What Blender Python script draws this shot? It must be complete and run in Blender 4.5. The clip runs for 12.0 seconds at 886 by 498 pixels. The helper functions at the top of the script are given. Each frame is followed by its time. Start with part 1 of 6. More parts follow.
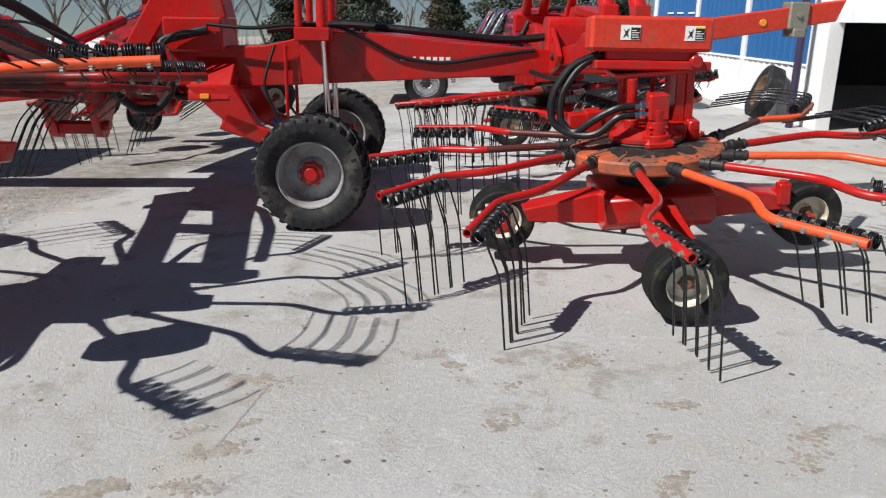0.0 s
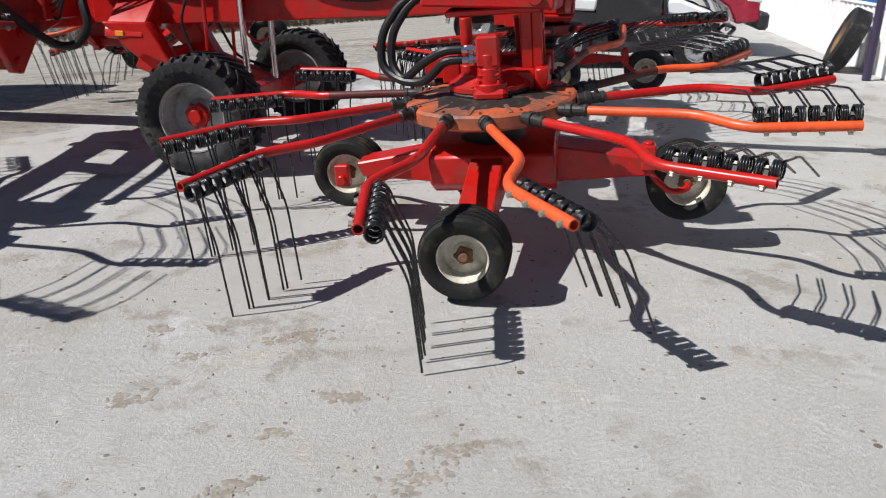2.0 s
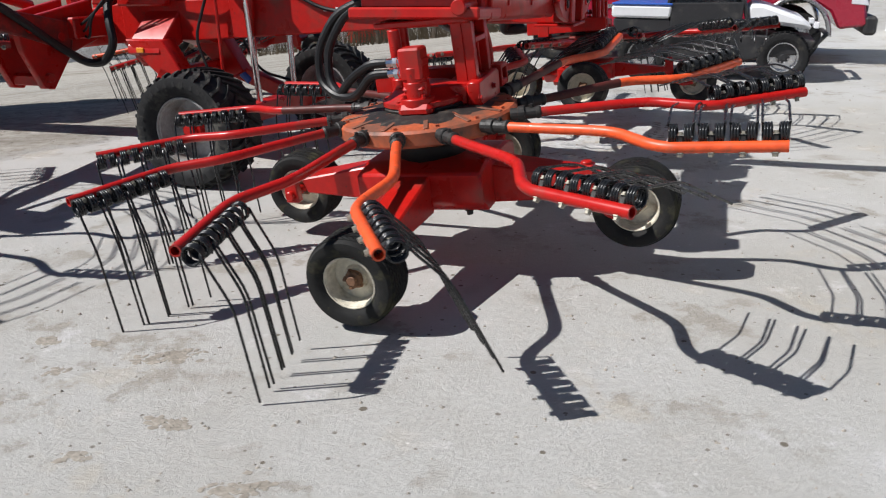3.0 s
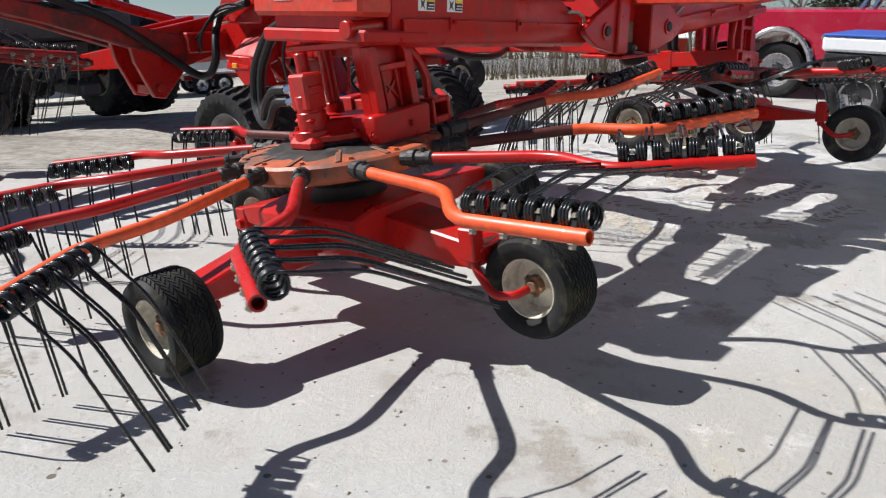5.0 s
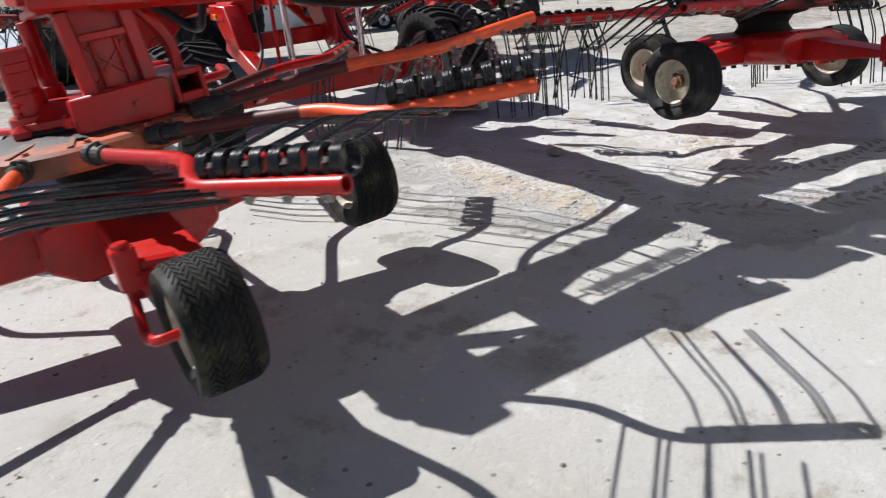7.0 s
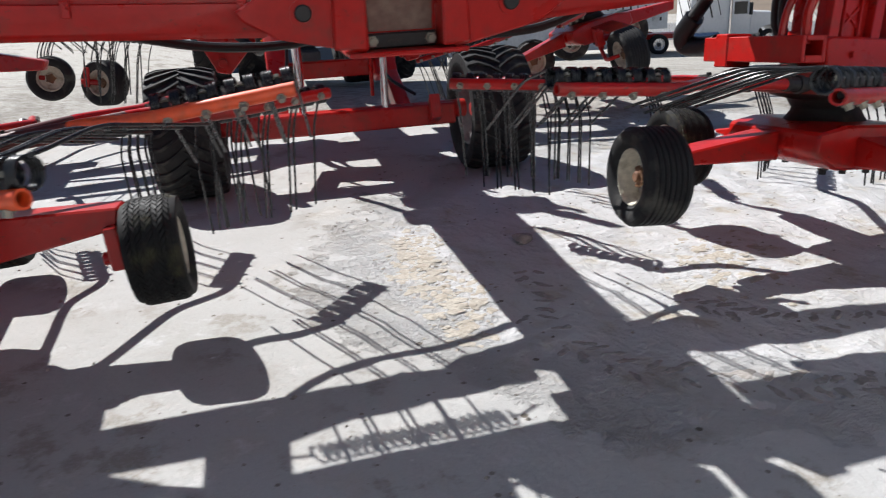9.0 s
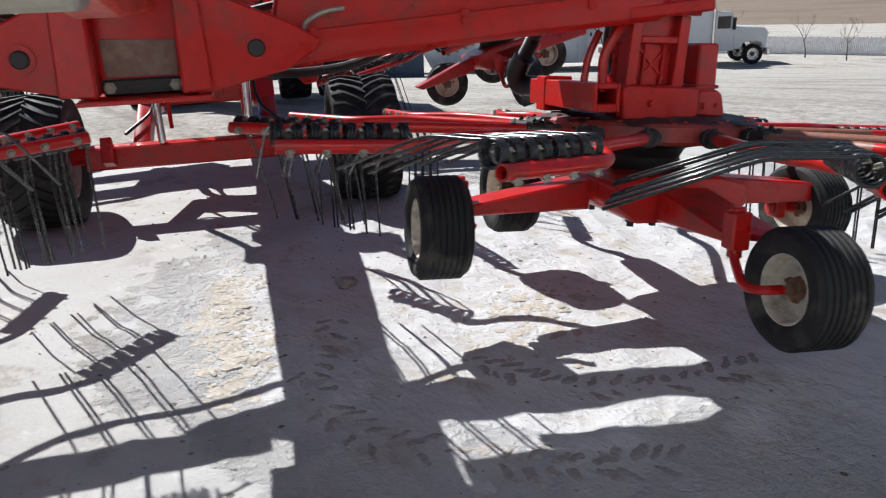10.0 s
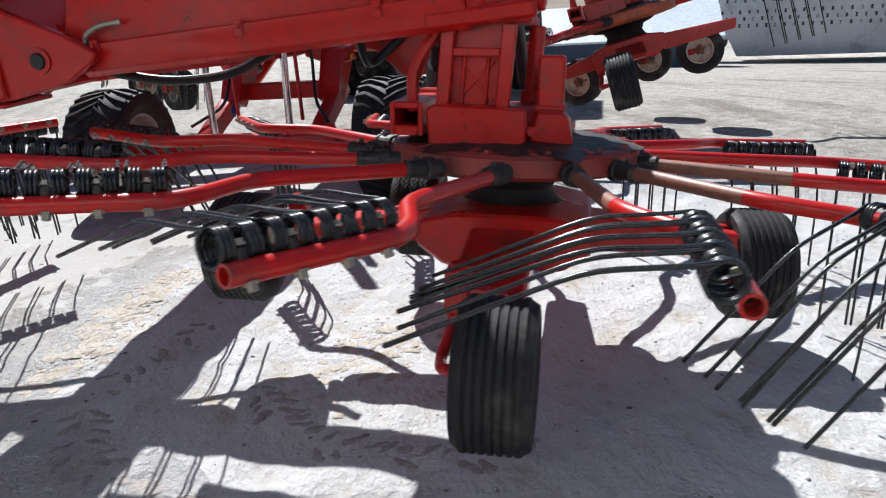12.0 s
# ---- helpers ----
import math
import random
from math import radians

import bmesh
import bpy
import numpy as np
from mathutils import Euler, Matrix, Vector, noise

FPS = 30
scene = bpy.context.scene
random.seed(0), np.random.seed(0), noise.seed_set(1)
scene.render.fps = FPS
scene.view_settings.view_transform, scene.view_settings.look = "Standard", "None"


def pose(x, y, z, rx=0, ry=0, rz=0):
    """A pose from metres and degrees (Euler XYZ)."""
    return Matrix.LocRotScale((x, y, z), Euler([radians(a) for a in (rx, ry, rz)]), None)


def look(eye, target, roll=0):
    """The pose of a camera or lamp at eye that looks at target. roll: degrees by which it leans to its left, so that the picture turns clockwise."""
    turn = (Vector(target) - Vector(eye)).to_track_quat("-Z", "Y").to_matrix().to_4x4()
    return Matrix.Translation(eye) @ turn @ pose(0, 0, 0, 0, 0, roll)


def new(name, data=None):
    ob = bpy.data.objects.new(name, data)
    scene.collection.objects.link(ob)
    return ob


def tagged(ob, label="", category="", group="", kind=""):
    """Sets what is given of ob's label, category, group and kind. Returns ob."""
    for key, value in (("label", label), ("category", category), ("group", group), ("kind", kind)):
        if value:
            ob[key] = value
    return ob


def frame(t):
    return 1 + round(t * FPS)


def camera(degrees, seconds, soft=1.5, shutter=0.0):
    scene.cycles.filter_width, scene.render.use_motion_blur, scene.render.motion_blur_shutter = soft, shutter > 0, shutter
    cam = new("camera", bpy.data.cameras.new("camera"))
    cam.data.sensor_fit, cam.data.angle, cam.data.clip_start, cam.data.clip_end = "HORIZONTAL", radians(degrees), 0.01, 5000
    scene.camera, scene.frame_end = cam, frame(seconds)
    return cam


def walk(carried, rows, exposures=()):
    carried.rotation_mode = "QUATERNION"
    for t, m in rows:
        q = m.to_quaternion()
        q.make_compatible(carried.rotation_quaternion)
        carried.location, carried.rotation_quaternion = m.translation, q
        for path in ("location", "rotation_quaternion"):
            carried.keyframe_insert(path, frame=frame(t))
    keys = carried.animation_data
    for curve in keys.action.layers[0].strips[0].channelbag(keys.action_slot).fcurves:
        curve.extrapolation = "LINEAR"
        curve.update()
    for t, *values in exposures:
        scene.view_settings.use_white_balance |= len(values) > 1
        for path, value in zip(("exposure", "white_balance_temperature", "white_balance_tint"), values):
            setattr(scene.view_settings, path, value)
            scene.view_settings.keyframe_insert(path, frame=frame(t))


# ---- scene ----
cam = camera(59.3, 12.0, soft=1.1, shutter=0.25)
PATH = [
    (0, (-2.559, -0.455, 1.48), (-1.842, 1.323, 0.909), 1.0),
    (0.5, (-2.221, -0.556, 1.504), (-1.641, 1.261, 0.901), 3.3),
    (1, (-1.689, -0.547, 1.448), (-1.214, 1.282, 0.794), 1.4),
    (1.5, (-1.229, -0.588, 1.449), (-0.689, 1.208, 0.754), 1.7),
    (2, (-0.722, -0.577, 1.451), (-0.373, 1.261, 0.744), 0.7),
    (2.5, (-0.177, -0.525, 1.438), (-0.017, 1.355, 0.775), -1.6),
    (3, (0.322, -0.482, 1.434), (0.328, 1.399, 0.754), -1.2),
    (3.2, (0.514, -0.42, 1.392), (0.478, 1.464, 0.721), 1.1),
    (4.8, (1.753, 0.308, 1.39), (1.122, 2.094, 0.746), -1.6),
    (5, (1.904, 0.392, 1.381), (1.216, 2.166, 0.766), -0.6),
    (5.5, (2.197, 0.68, 1.362), (1.298, 2.37, 0.782), -2.8),
    (6, (2.49, 1.083, 1.357), (1.485, 2.692, 0.725), -6.1),
    (6.5, (2.775, 1.433, 1.334), (1.692, 2.968, 0.646), -6.2),
    (7, (3.015, 1.901, 1.344), (1.883, 3.365, 0.584), -5.2),
    (7.2, (3.105, 2.074, 1.344), (1.956, 3.552, 0.639), -5.8),
    (8.8, (3.617, 3.464, 1.301), (2.075, 4.539, 0.62), -5.0),
    (9, (3.651, 3.645, 1.318), (2.075, 4.674, 0.64), -2.9),
    (9.5, (3.816, 4.088, 1.33), (2.265, 5.177, 0.691), -3.4),
    (10, (3.964, 4.469, 1.402), (2.388, 5.508, 0.741), -2.0),
    (10.5, (4.124, 4.989, 1.367), (2.511, 5.945, 0.672), -3.7),
    (11, (4.274, 5.403, 1.364), (2.586, 6.221, 0.672), -4.5),
    (11.5, (4.319, 5.832, 1.356), (2.51, 6.351, 0.679), -2.2),
    (12, (4.401, 6.322, 1.374), (2.535, 6.625, 0.72), -4.1),
]
walk(cam, [(t, look(eye, target, roll)) for t, eye, target, roll in PATH], [(0.0, 0.37, 6350, 10), (3.0, 0.41, 6350, 10), (5.0, 0.71, 6350, 10), (7.0, 0.71, 6350, 10), (9.0, 0.77, 6200, 10), (12.0, 0.85, 6100, 10)])

# ---- light ----
SUN_DIR = Vector((-0.94, -0.14, 1.0)).normalized()   # towards the sun
world = bpy.data.worlds.new("sky")
scene.world = world
world.use_nodes = True
wn = world.node_tree
sky = wn.nodes.new("ShaderNodeTexSky")
sky.sky_type = 'NISHITA'
sky.sun_disc = False
sky.sun_elevation = math.asin(SUN_DIR.z)
sky.sun_rotation = math.atan2(SUN_DIR.x, SUN_DIR.y)
sky.air_density, sky.dust_density, sky.ozone_density = 1.0, 0.15, 1.5
bg = wn.nodes["Background"]
bg.inputs["Strength"].default_value = 0.039
# the land falls away from the yard, so the sky's horizon lies lower than level
way = wn.nodes.new("ShaderNodeTexCoord")
lower = wn.nodes.new("ShaderNodeVectorMath")
lower.operation = 'ADD'
lower.inputs[1].default_value = (0.0, 0.0, 0.075)
wn.links.new(way.outputs["Generated"], lower.inputs[0])
wn.links.new(lower.outputs[0], sky.inputs["Vector"])
wn.links.new(sky.outputs[0], bg.inputs[0])
sun_data = bpy.data.lights.new("sun", 'SUN')
sun_data.energy, sun_data.angle, sun_data.color = 4.75, radians(0.53), (1.0, 0.965, 0.92)
sun = new("sun", sun_data)
sun.matrix_world = look((-40 * 0.94, -40 * 0.14, 40), (0, 0, 0))


# ---- materials ----
def ramp(nt, fac, stops):
    r = nt.nodes.new("ShaderNodeValToRGB")
    els = r.color_ramp.elements
    while len(els) < len(stops):
        els.new(0.5)
    for e, (p, c) in zip(els, stops):
        e.position = p
        e.color = (*c, 1) if len(c) == 3 else c
    nt.links.new(fac, r.inputs[0])
    return r


def mixed(nt, fac, a, b):
    m = nt.nodes.new("ShaderNodeMix")
    m.data_type = 'RGBA'
    if isinstance(fac, float):
        m.inputs[0].default_value = fac
    else:
        nt.links.new(fac, m.inputs[0])
    for sock, v in ((m.inputs[6], a), (m.inputs[7], b)):
        if isinstance(v, tuple):
            sock.default_value = (*v, 1)
        else:
            nt.links.new(v, sock)
    return m.outputs[2]


def noise_tex(nt, scale, detail=4.0, rough=0.55, coords="Object", stretch=None):
    tc = nt.nodes.new("ShaderNodeTexCoord")
    out = tc.outputs[coords]
    if stretch:
        mp = nt.nodes.new("ShaderNodeMapping")
        mp.inputs["Scale"].default_value = stretch
        nt.links.new(out, mp.inputs[0])
        out = mp.outputs[0]
    n = nt.nodes.new("ShaderNodeTexNoise")
    n.inputs["Scale"].default_value = scale
    n.inputs["Detail"].default_value = detail
    n.inputs["Roughness"].default_value = rough
    nt.links.new(out, n.inputs["Vector"])
    return n.outputs["Fac"]


def material(name, base, rough=0.5, metal=0.0, dirt=None, dirt_amount=0.3, grain=60.0, wear=6.0, bump=0.1, vary=0.15, coat=0.0, spec=0.5, chips=None):
    """Two scales of variation: a broad stain or dust, and a fine grain; a little relief."""
    m = bpy.data.materials.new(name)
    m.use_nodes = True
    nt = m.node_tree
    p = nt.nodes["Principled BSDF"]
    fine = noise_tex(nt, grain, 3.0)
    broad = noise_tex(nt, wear, 5.0, 0.62)
    dark = tuple(c * (1 - vary) for c in base)
    lite = tuple(min(1, c * (1 + vary)) for c in base)
    col = ramp(nt, fine, [(0.3, dark), (0.7, lite)]).outputs[0]
    if dirt:
        lo = 0.72 - 0.5 * dirt_amount
        f = ramp(nt, broad, [(lo, (0, 0, 0)), (min(1.0, lo + 0.22), (1, 1, 1))]).outputs[0]
        mul = nt.nodes.new("ShaderNodeMath")
        mul.operation = 'MULTIPLY'
        mul.inputs[1].default_value = 0.85
        nt.links.new(f, mul.inputs[0])
        col = mixed(nt, mul.outputs[0], col, dirt)
    if chips:
        c = ramp(nt, noise_tex(nt, 16.0, 9.0, 0.78), [(0.60, (0, 0, 0)), (0.66, (0.8, 0.8, 0.8))]).outputs[0]
        col = mixed(nt, c, col, chips)
    nt.links.new(col, p.inputs["Base Color"])
    r = ramp(nt, broad, [(0.3, (rough * 0.8,) * 3), (0.75, (min(1, rough * 1.25 + 0.05),) * 3)])
    nt.links.new(r.outputs[0], p.inputs["Roughness"])
    p.inputs["Metallic"].default_value = metal
    p.inputs["Coat Weight"].default_value = coat
    p.inputs["Specular IOR Level"].default_value = spec
    if bump:
        b = nt.nodes.new("ShaderNodeBump")
        b.inputs["Strength"].default_value = bump
        b.inputs["Distance"].default_value = 0.004
        nt.links.new(fine, b.inputs["Height"])
        nt.links.new(b.outputs[0], p.inputs["Normal"])
    return m


RED = material("red_paint", (0.425, 0.0095, 0.007), 0.30, dirt=(0.14, 0.042, 0.03), dirt_amount=0.36, grain=25, wear=5, bump=0.05, vary=0.10, coat=0.10, spec=0.34, chips=(0.08, 0.025, 0.018))
FADED = material("faded_red_paint", (0.54, 0.036, 0.014), 0.42, dirt=(0.26, 0.085, 0.05), dirt_amount=0.34, grain=30, wear=7, bump=0.06, coat=0.08, chips=(0.20, 0.06, 0.035))
RED_GRIMY = material("grimy_red_paint", (0.30, 0.012, 0.009), 0.42, dirt=(0.035, 0.018, 0.015), dirt_amount=0.62, grain=30, wear=6, bump=0.12, spec=0.3, chips=(0.03, 0.018, 0.015))
ORANGE = material("faded_orange_red_paint", (0.72, 0.085, 0.018), 0.42, dirt=(0.30, 0.09, 0.04), dirt_amount=0.34, grain=30, wear=9, bump=0.06, coat=0.08, chips=(0.16, 0.06, 0.035))
HUB_ORANGE = material("dusty_orange_cover", (0.52, 0.10, 0.03), 0.55, dirt=(0.11, 0.062, 0.042), dirt_amount=0.74, grain=40, wear=4, bump=0.12, chips=(0.07, 0.05, 0.04))
COVER_GRIMY = material("grimy_red_cover", (0.24, 0.026, 0.019), 0.55, dirt=(0.045, 0.03, 0.026), dirt_amount=0.52, grain=40, wear=5, bump=0.2, chips=(0.03, 0.025, 0.022))
# grease, darkened further to paint in the rear arm's shade on the roots
ARM_GREASE_SHADE = material("greasy_shaded_red_paint", (0.085, 0.016, 0.012), 0.5, dirt=(0.03, 0.02, 0.017), dirt_amount=0.5, grain=30, wear=7, bump=0.15, spec=0.35, chips=(0.16, 0.03, 0.018))
BROWN = material("worn_brown_paint", (0.20, 0.075, 0.045), 0.5, dirt=(0.09, 0.05, 0.04), dirt_amount=0.45, grain=50, wear=8, bump=0.15)
GREASE = material("greasy_black_iron", (0.016, 0.014, 0.013), 0.55, dirt=(0.09, 0.07, 0.05), dirt_amount=0.3, grain=80, wear=15, bump=0.35)
STEEL_DARK = material("black_spring_steel", (0.015, 0.016, 0.018), 0.26, metal=0.2, dirt=(0.07, 0.06, 0.045), dirt_amount=0.16, grain=60, wear=12, bump=0.06, spec=0.5)
RUBBER = material("tyre_rubber", (0.014, 0.014, 0.015), 0.70, dirt=(0.10, 0.09, 0.07), dirt_amount=0.30, grain=70, wear=7, bump=0.3, spec=0.25)
RUBBER_DUSTY = material("dusty_tyre_rubber", (0.018, 0.018, 0.019), 0.70, dirt=(0.11, 0.105, 0.09), dirt_amount=0.42, grain=70, wear=6, bump=0.3, spec=0.25)
RUBBER_GRASS = material("tyre_rubber_with_dried_grass", (0.014, 0.014, 0.014), 0.72, dirt=(0.085, 0.08, 0.042), dirt_amount=0.36, grain=50, wear=9, bump=0.3, spec=0.25)
HOSE = material("black_hose", (0.009, 0.009, 0.010), 0.42, dirt=(0.05, 0.045, 0.04), dirt_amount=0.25, grain=120, wear=20, bump=0.15, spec=0.35)
RIM_WHITE = material("cream_rim_paint", (0.62, 0.58, 0.48), 0.45, dirt=(0.25, 0.2, 0.12), dirt_amount=0.42, grain=40, wear=14, bump=0.08)
RIM_GREY = material("grey_rim_paint", (0.34, 0.335, 0.335), 0.45, dirt=(0.20, 0.16, 0.13), dirt_amount=0.5, grain=40, wear=8, bump=0.06)
CHROME = material("chrome_rod", (0.72, 0.72, 0.74), 0.14, metal=1.0, grain=90, wear=20, bump=0.0, vary=0.03)
ZINC = material("zinc_bolt", (0.30, 0.28, 0.23), 0.5, metal=0.5, dirt=(0.3, 0.26, 0.18), dirt_amount=0.35, grain=60, wear=30, bump=0.1)
WHITE_STICKER = material("white_sticker", (0.80, 0.80, 0.78), 0.35, grain=80, wear=20, bump=0.0, vary=0.03)
BLACK_INK = material("black_print", (0.02, 0.02, 0.02), 0.4, grain=80, wear=20, bump=0.0)
YELLOW_INK = material("yellow_print", (0.85, 0.6, 0.05), 0.4, grain=80, wear=20, bump=0.0)
AMBER = material("amber_reflector", (0.85, 0.30, 0.02), 0.2, grain=200, wear=20, bump=0.2, coat=0.6)
BLUE_PAINT = material("blue_paint", (0.03, 0.10, 0.42), 0.4, grain=50, wear=9, bump=0.05)
SCUFFED = material("scuffed_bare_plate", (0.17, 0.10, 0.075), 0.7, dirt=(0.26, 0.19, 0.15), dirt_amount=0.5, grain=50, wear=12, bump=0.25, chips=(0.30, 0.03, 0.02))
RUST = material("rusty_steel", (0.16, 0.08, 0.045), 0.75, dirt=(0.30, 0.16, 0.08), dirt_amount=0.5, grain=60, wear=10, bump=0.3)


# ---- mesh helpers ----
def finish(name, bm, mat, parent=None, label="", smooth=35, m=None):
    me = bpy.data.meshes.new(name)
    bmesh.ops.recalc_face_normals(bm, faces=bm.faces)
    if smooth:
        lim = radians(smooth)
        for e in bm.edges:
            e.smooth = len(e.link_faces) == 2 and e.calc_face_angle(0) < lim
        for fc in bm.faces:
            fc.smooth = True
    bm.to_mesh(me)
    bm.free()
    mats = mat if isinstance(mat, (list, tuple)) else [mat]
    for one in mats:
        me.materials.append(one)
    ob = new(name, me)
    if parent:
        ob.parent = parent
    if m is not None:
        ob.matrix_local = m
    if label:
        tagged(ob, label)
    return ob


def part(name, bm, mat, parent, label="", smooth=35, m=None):
    return finish(name, bm, mat, parent, label, smooth, m)


def again(ob, parent, m):
    """One more piece that shares ob's mesh, with its own pieces under it."""
    o = ob.copy()
    scene.collection.objects.link(o)
    o.parent = parent
    o.matrix_local = m
    for c in ob.children:
        k = c.copy()
        scene.collection.objects.link(k)
        k.parent = o
        k.matrix_basis = c.matrix_basis.copy()
    return o


def box(bm, lo, hi, bevel=0.006, m=None, mi=0):
    lo, hi = Vector(lo), Vector(hi)
    vs = [bm.verts.new((x, y, z)) for x in (lo.x, hi.x) for y in (lo.y, hi.y) for z in (lo.z, hi.z)]
    idx = ((0, 1, 3, 2), (4, 6, 7, 5), (0, 4, 5, 1), (2, 3, 7, 6), (0, 2, 6, 4), (1, 5, 7, 3))
    fs = [bm.faces.new([vs[i] for i in f]) for f in idx]
    for f in fs:
        f.material_index = mi
    geo = vs
    if bevel:
        es = list({e for f in fs for e in f.edges})
        r = bmesh.ops.bevel(bm, geom=es, offset=bevel, segments=1, affect='EDGES', profile=0.5)
        geo = list({v for f in r["faces"] for v in f.verts})
        for f in r["faces"]:
            f.material_index = mi
    if m is not None:
        bmesh.ops.transform(bm, matrix=m, verts=geo)
    return bm


def prism(bm, pts, axis, a, b, bevel=0.006, mi=0, m=None):
    """A polygon, given in the two other axes in order, pushed from a to b along axis."""
    def at(u, v, w):
        return {"x": (w, u, v), "y": (u, w, v), "z": (u, v, w)}[axis]
    lo = [bm.verts.new(at(u, v, a)) for u, v in pts]
    hi = [bm.verts.new(at(u, v, b)) for u, v in pts]
    fs = [bm.faces.new(lo), bm.faces.new(hi[::-1])]
    for i in range(len(pts)):
        j = (i + 1) % len(pts)
        fs.append(bm.faces.new((lo[i], hi[i], hi[j], lo[j])))
    for f in fs:
        f.material_index = mi
    geo = lo + hi
    if bevel:
        bmesh.ops.recalc_face_normals(bm, faces=fs)
        es = list({e for f in fs for e in f.edges})
        r = bmesh.ops.bevel(bm, geom=es, offset=bevel, segments=1, affect='EDGES', profile=0.5)
        geo = list({v for f in r["faces"] for v in f.verts})
        for f in r["faces"]:
            f.material_index = mi
    if m is not None:
        bmesh.ops.transform(bm, matrix=m, verts=geo)
    return bm


def rounded(pts, r, n=4):
    """A polyline with its inner corners rounded."""
    pts = [Vector(p) for p in pts]
    out = [pts[0]]
    for a, b, c in zip(pts, pts[1:], pts[2:]):
        d = min(r, (a - b).length * 0.45, (c - b).length * 0.45)
        p, q = b + (a - b).normalized() * d, b + (c - b).normalized() * d
        for i in range(n + 1):
            t = i / n
            out.append(p.lerp(b, t).lerp(b.lerp(q, t), t))
    return out + [pts[-1]]


def sweep(bm, pts, r, seg=8, caps=True, mi=0, radii=None):
    pts = [Vector(p) for p in pts]
    rings, side = [], None
    for i, p in enumerate(pts):
        d = (pts[min(i + 1, len(pts) - 1)] - pts[max(i - 1, 0)]).normalized()
        if side is None:
            side = d.orthogonal().normalized()
        side = (side - d * side.dot(d)).normalized()
        up = d.cross(side)
        rr = radii[i] if radii else r
        rings.append([bm.verts.new(p + (side * math.cos(2 * math.pi * k / seg) + up * math.sin(2 * math.pi * k / seg)) * rr) for k in range(seg)])
    for a, b in zip(rings, rings[1:]):
        for k in range(seg):
            f = bm.faces.new((a[k], a[(k + 1) % seg], b[(k + 1) % seg], b[k]))
            f.material_index = mi
    if caps:
        bm.faces.new(rings[0][::-1]).material_index = mi
        bm.faces.new(rings[-1]).material_index = mi
    return bm


def lathe(bm, profile, seg=32, m=None, mi=0, closed=False):
    """A profile of (radius, height) turned about z."""
    rings = []
    for r, z in profile:
        rings.append([bm.verts.new((max(r, 1e-4) * math.cos(2 * math.pi * k / seg), max(r, 1e-4) * math.sin(2 * math.pi * k / seg), z)) for k in range(seg)])
    pairs = list(zip(rings, rings[1:]))
    if closed:
        pairs.append((rings[-1], rings[0]))
    for a, b in pairs:
        for k in range(seg):
            bm.faces.new((a[k], a[(k + 1) % seg], b[(k + 1) % seg], b[k])).material_index = mi
    if not closed:
        for ring in (rings[0], rings[-1]):
            bm.faces.new(ring).material_index = mi
    vs = [v for ring in rings for v in ring]
    if m is not None:
        bmesh.ops.transform(bm, matrix=m, verts=vs)
    return vs


def bolt(bm, at, way, r=0.012, h=0.012, mi=0):
    """A hexagon head with its washer."""
    m = Matrix.Translation(at) @ Vector(way).to_track_quat("Z", "Y").to_matrix().to_4x4()
    lathe(bm, [(r * 1.5, -0.001), (r * 1.5, 0.003), (r * 1.05, 0.003), (r, h + 0.003)], 6, m, mi)


def cyl(bm, a, b, r, seg=16, mi=0, r2=None):
    a, b = Vector(a), Vector(b)
    m = Matrix.Translation(a) @ (b - a).to_track_quat("Z", "Y").to_matrix().to_4x4()
    h = (b - a).length
    r2 = r if r2 is None else r2
    c = min(0.004, r * 0.2)
    return lathe(bm, [(r - c, 0), (r, c), (r2, h - c), (r2 - c, h)], seg, m, mi)


# ---- the hay rake: x to its right, y ahead, origin between the two rear rotors ----
RAKE = pose(0.97, 5.22, 0, 0, 0, 69.4)
rake = tagged(new("hay_rake"), "red four-rotor hay rake with its rotors lifted, parked on concrete", "hay rake")
rake.matrix_world = RAKE
ARMS, STEP = 13, 360 / 13


def tine_mesh(side, fine=True):
    """A double spring tine: two coils about the arm's axis and two bent prongs; side: the way round that it trails."""
    bm = bmesh.new()
    turns, per, seg = (3.6, 12, 6) if fine else (3.0, 7, 4)
    for sx in (-1, 1):
        cx, cy, cz, R, w = sx * 0.0275, 0.051, -0.022, 0.034, 0.0051
        pts = []
        n = int(turns * per)
        for i in range(n + 1):
            a = 2 * math.pi * i / per + math.pi * 0.9
            pts.append((cx + sx * (-0.017 + 0.036 * i / n), side * (cy + R * math.cos(a)), cz + R * math.sin(a)))
        x1, y1, z1 = pts[-1]
        leg = rounded([(x1, y1, z1), (x1, side * (cy + 0.046), cz - 0.04), (x1, side * (cy + 0.099), cz - 0.19), (x1, side * (cy + 0.105), -0.59)], 0.05, 3)
        sweep(bm, pts + leg[1:], w, seg)
        x0, y0, z0 = pts[0]
        sweep(bm, [(x0, y0, z0), (x0 * 0.5, side * 0.026, -0.004), (0, side * 0.022, 0.0)], w, seg)
    box(bm, (-0.011, -0.024, -0.010), (0.011, 0.024, 0.010), 0.003, Matrix.Translation((0, side * 0.02, -0.004)), 2)
    bolt(bm, (0, side * -0.021, 0.004), (0, -side, 0.15), 0.0105, 0.012, 1)
    bolt(bm, (0, side * 0.047, 0.0), (0, side, 0.0), 0.009, 0.008, 1)
    me = bpy.data.meshes.new("spring_tine")
    bmesh.ops.recalc_face_normals(bm, faces=bm.faces)
    for f in bm.faces:
        f.smooth = f.material_index == 0
    bm.to_mesh(me)
    bm.free()
    me.materials.append(STEEL_DARK)
    me.materials.append(ZINC)
    me.materials.append(GREASE)
    return me


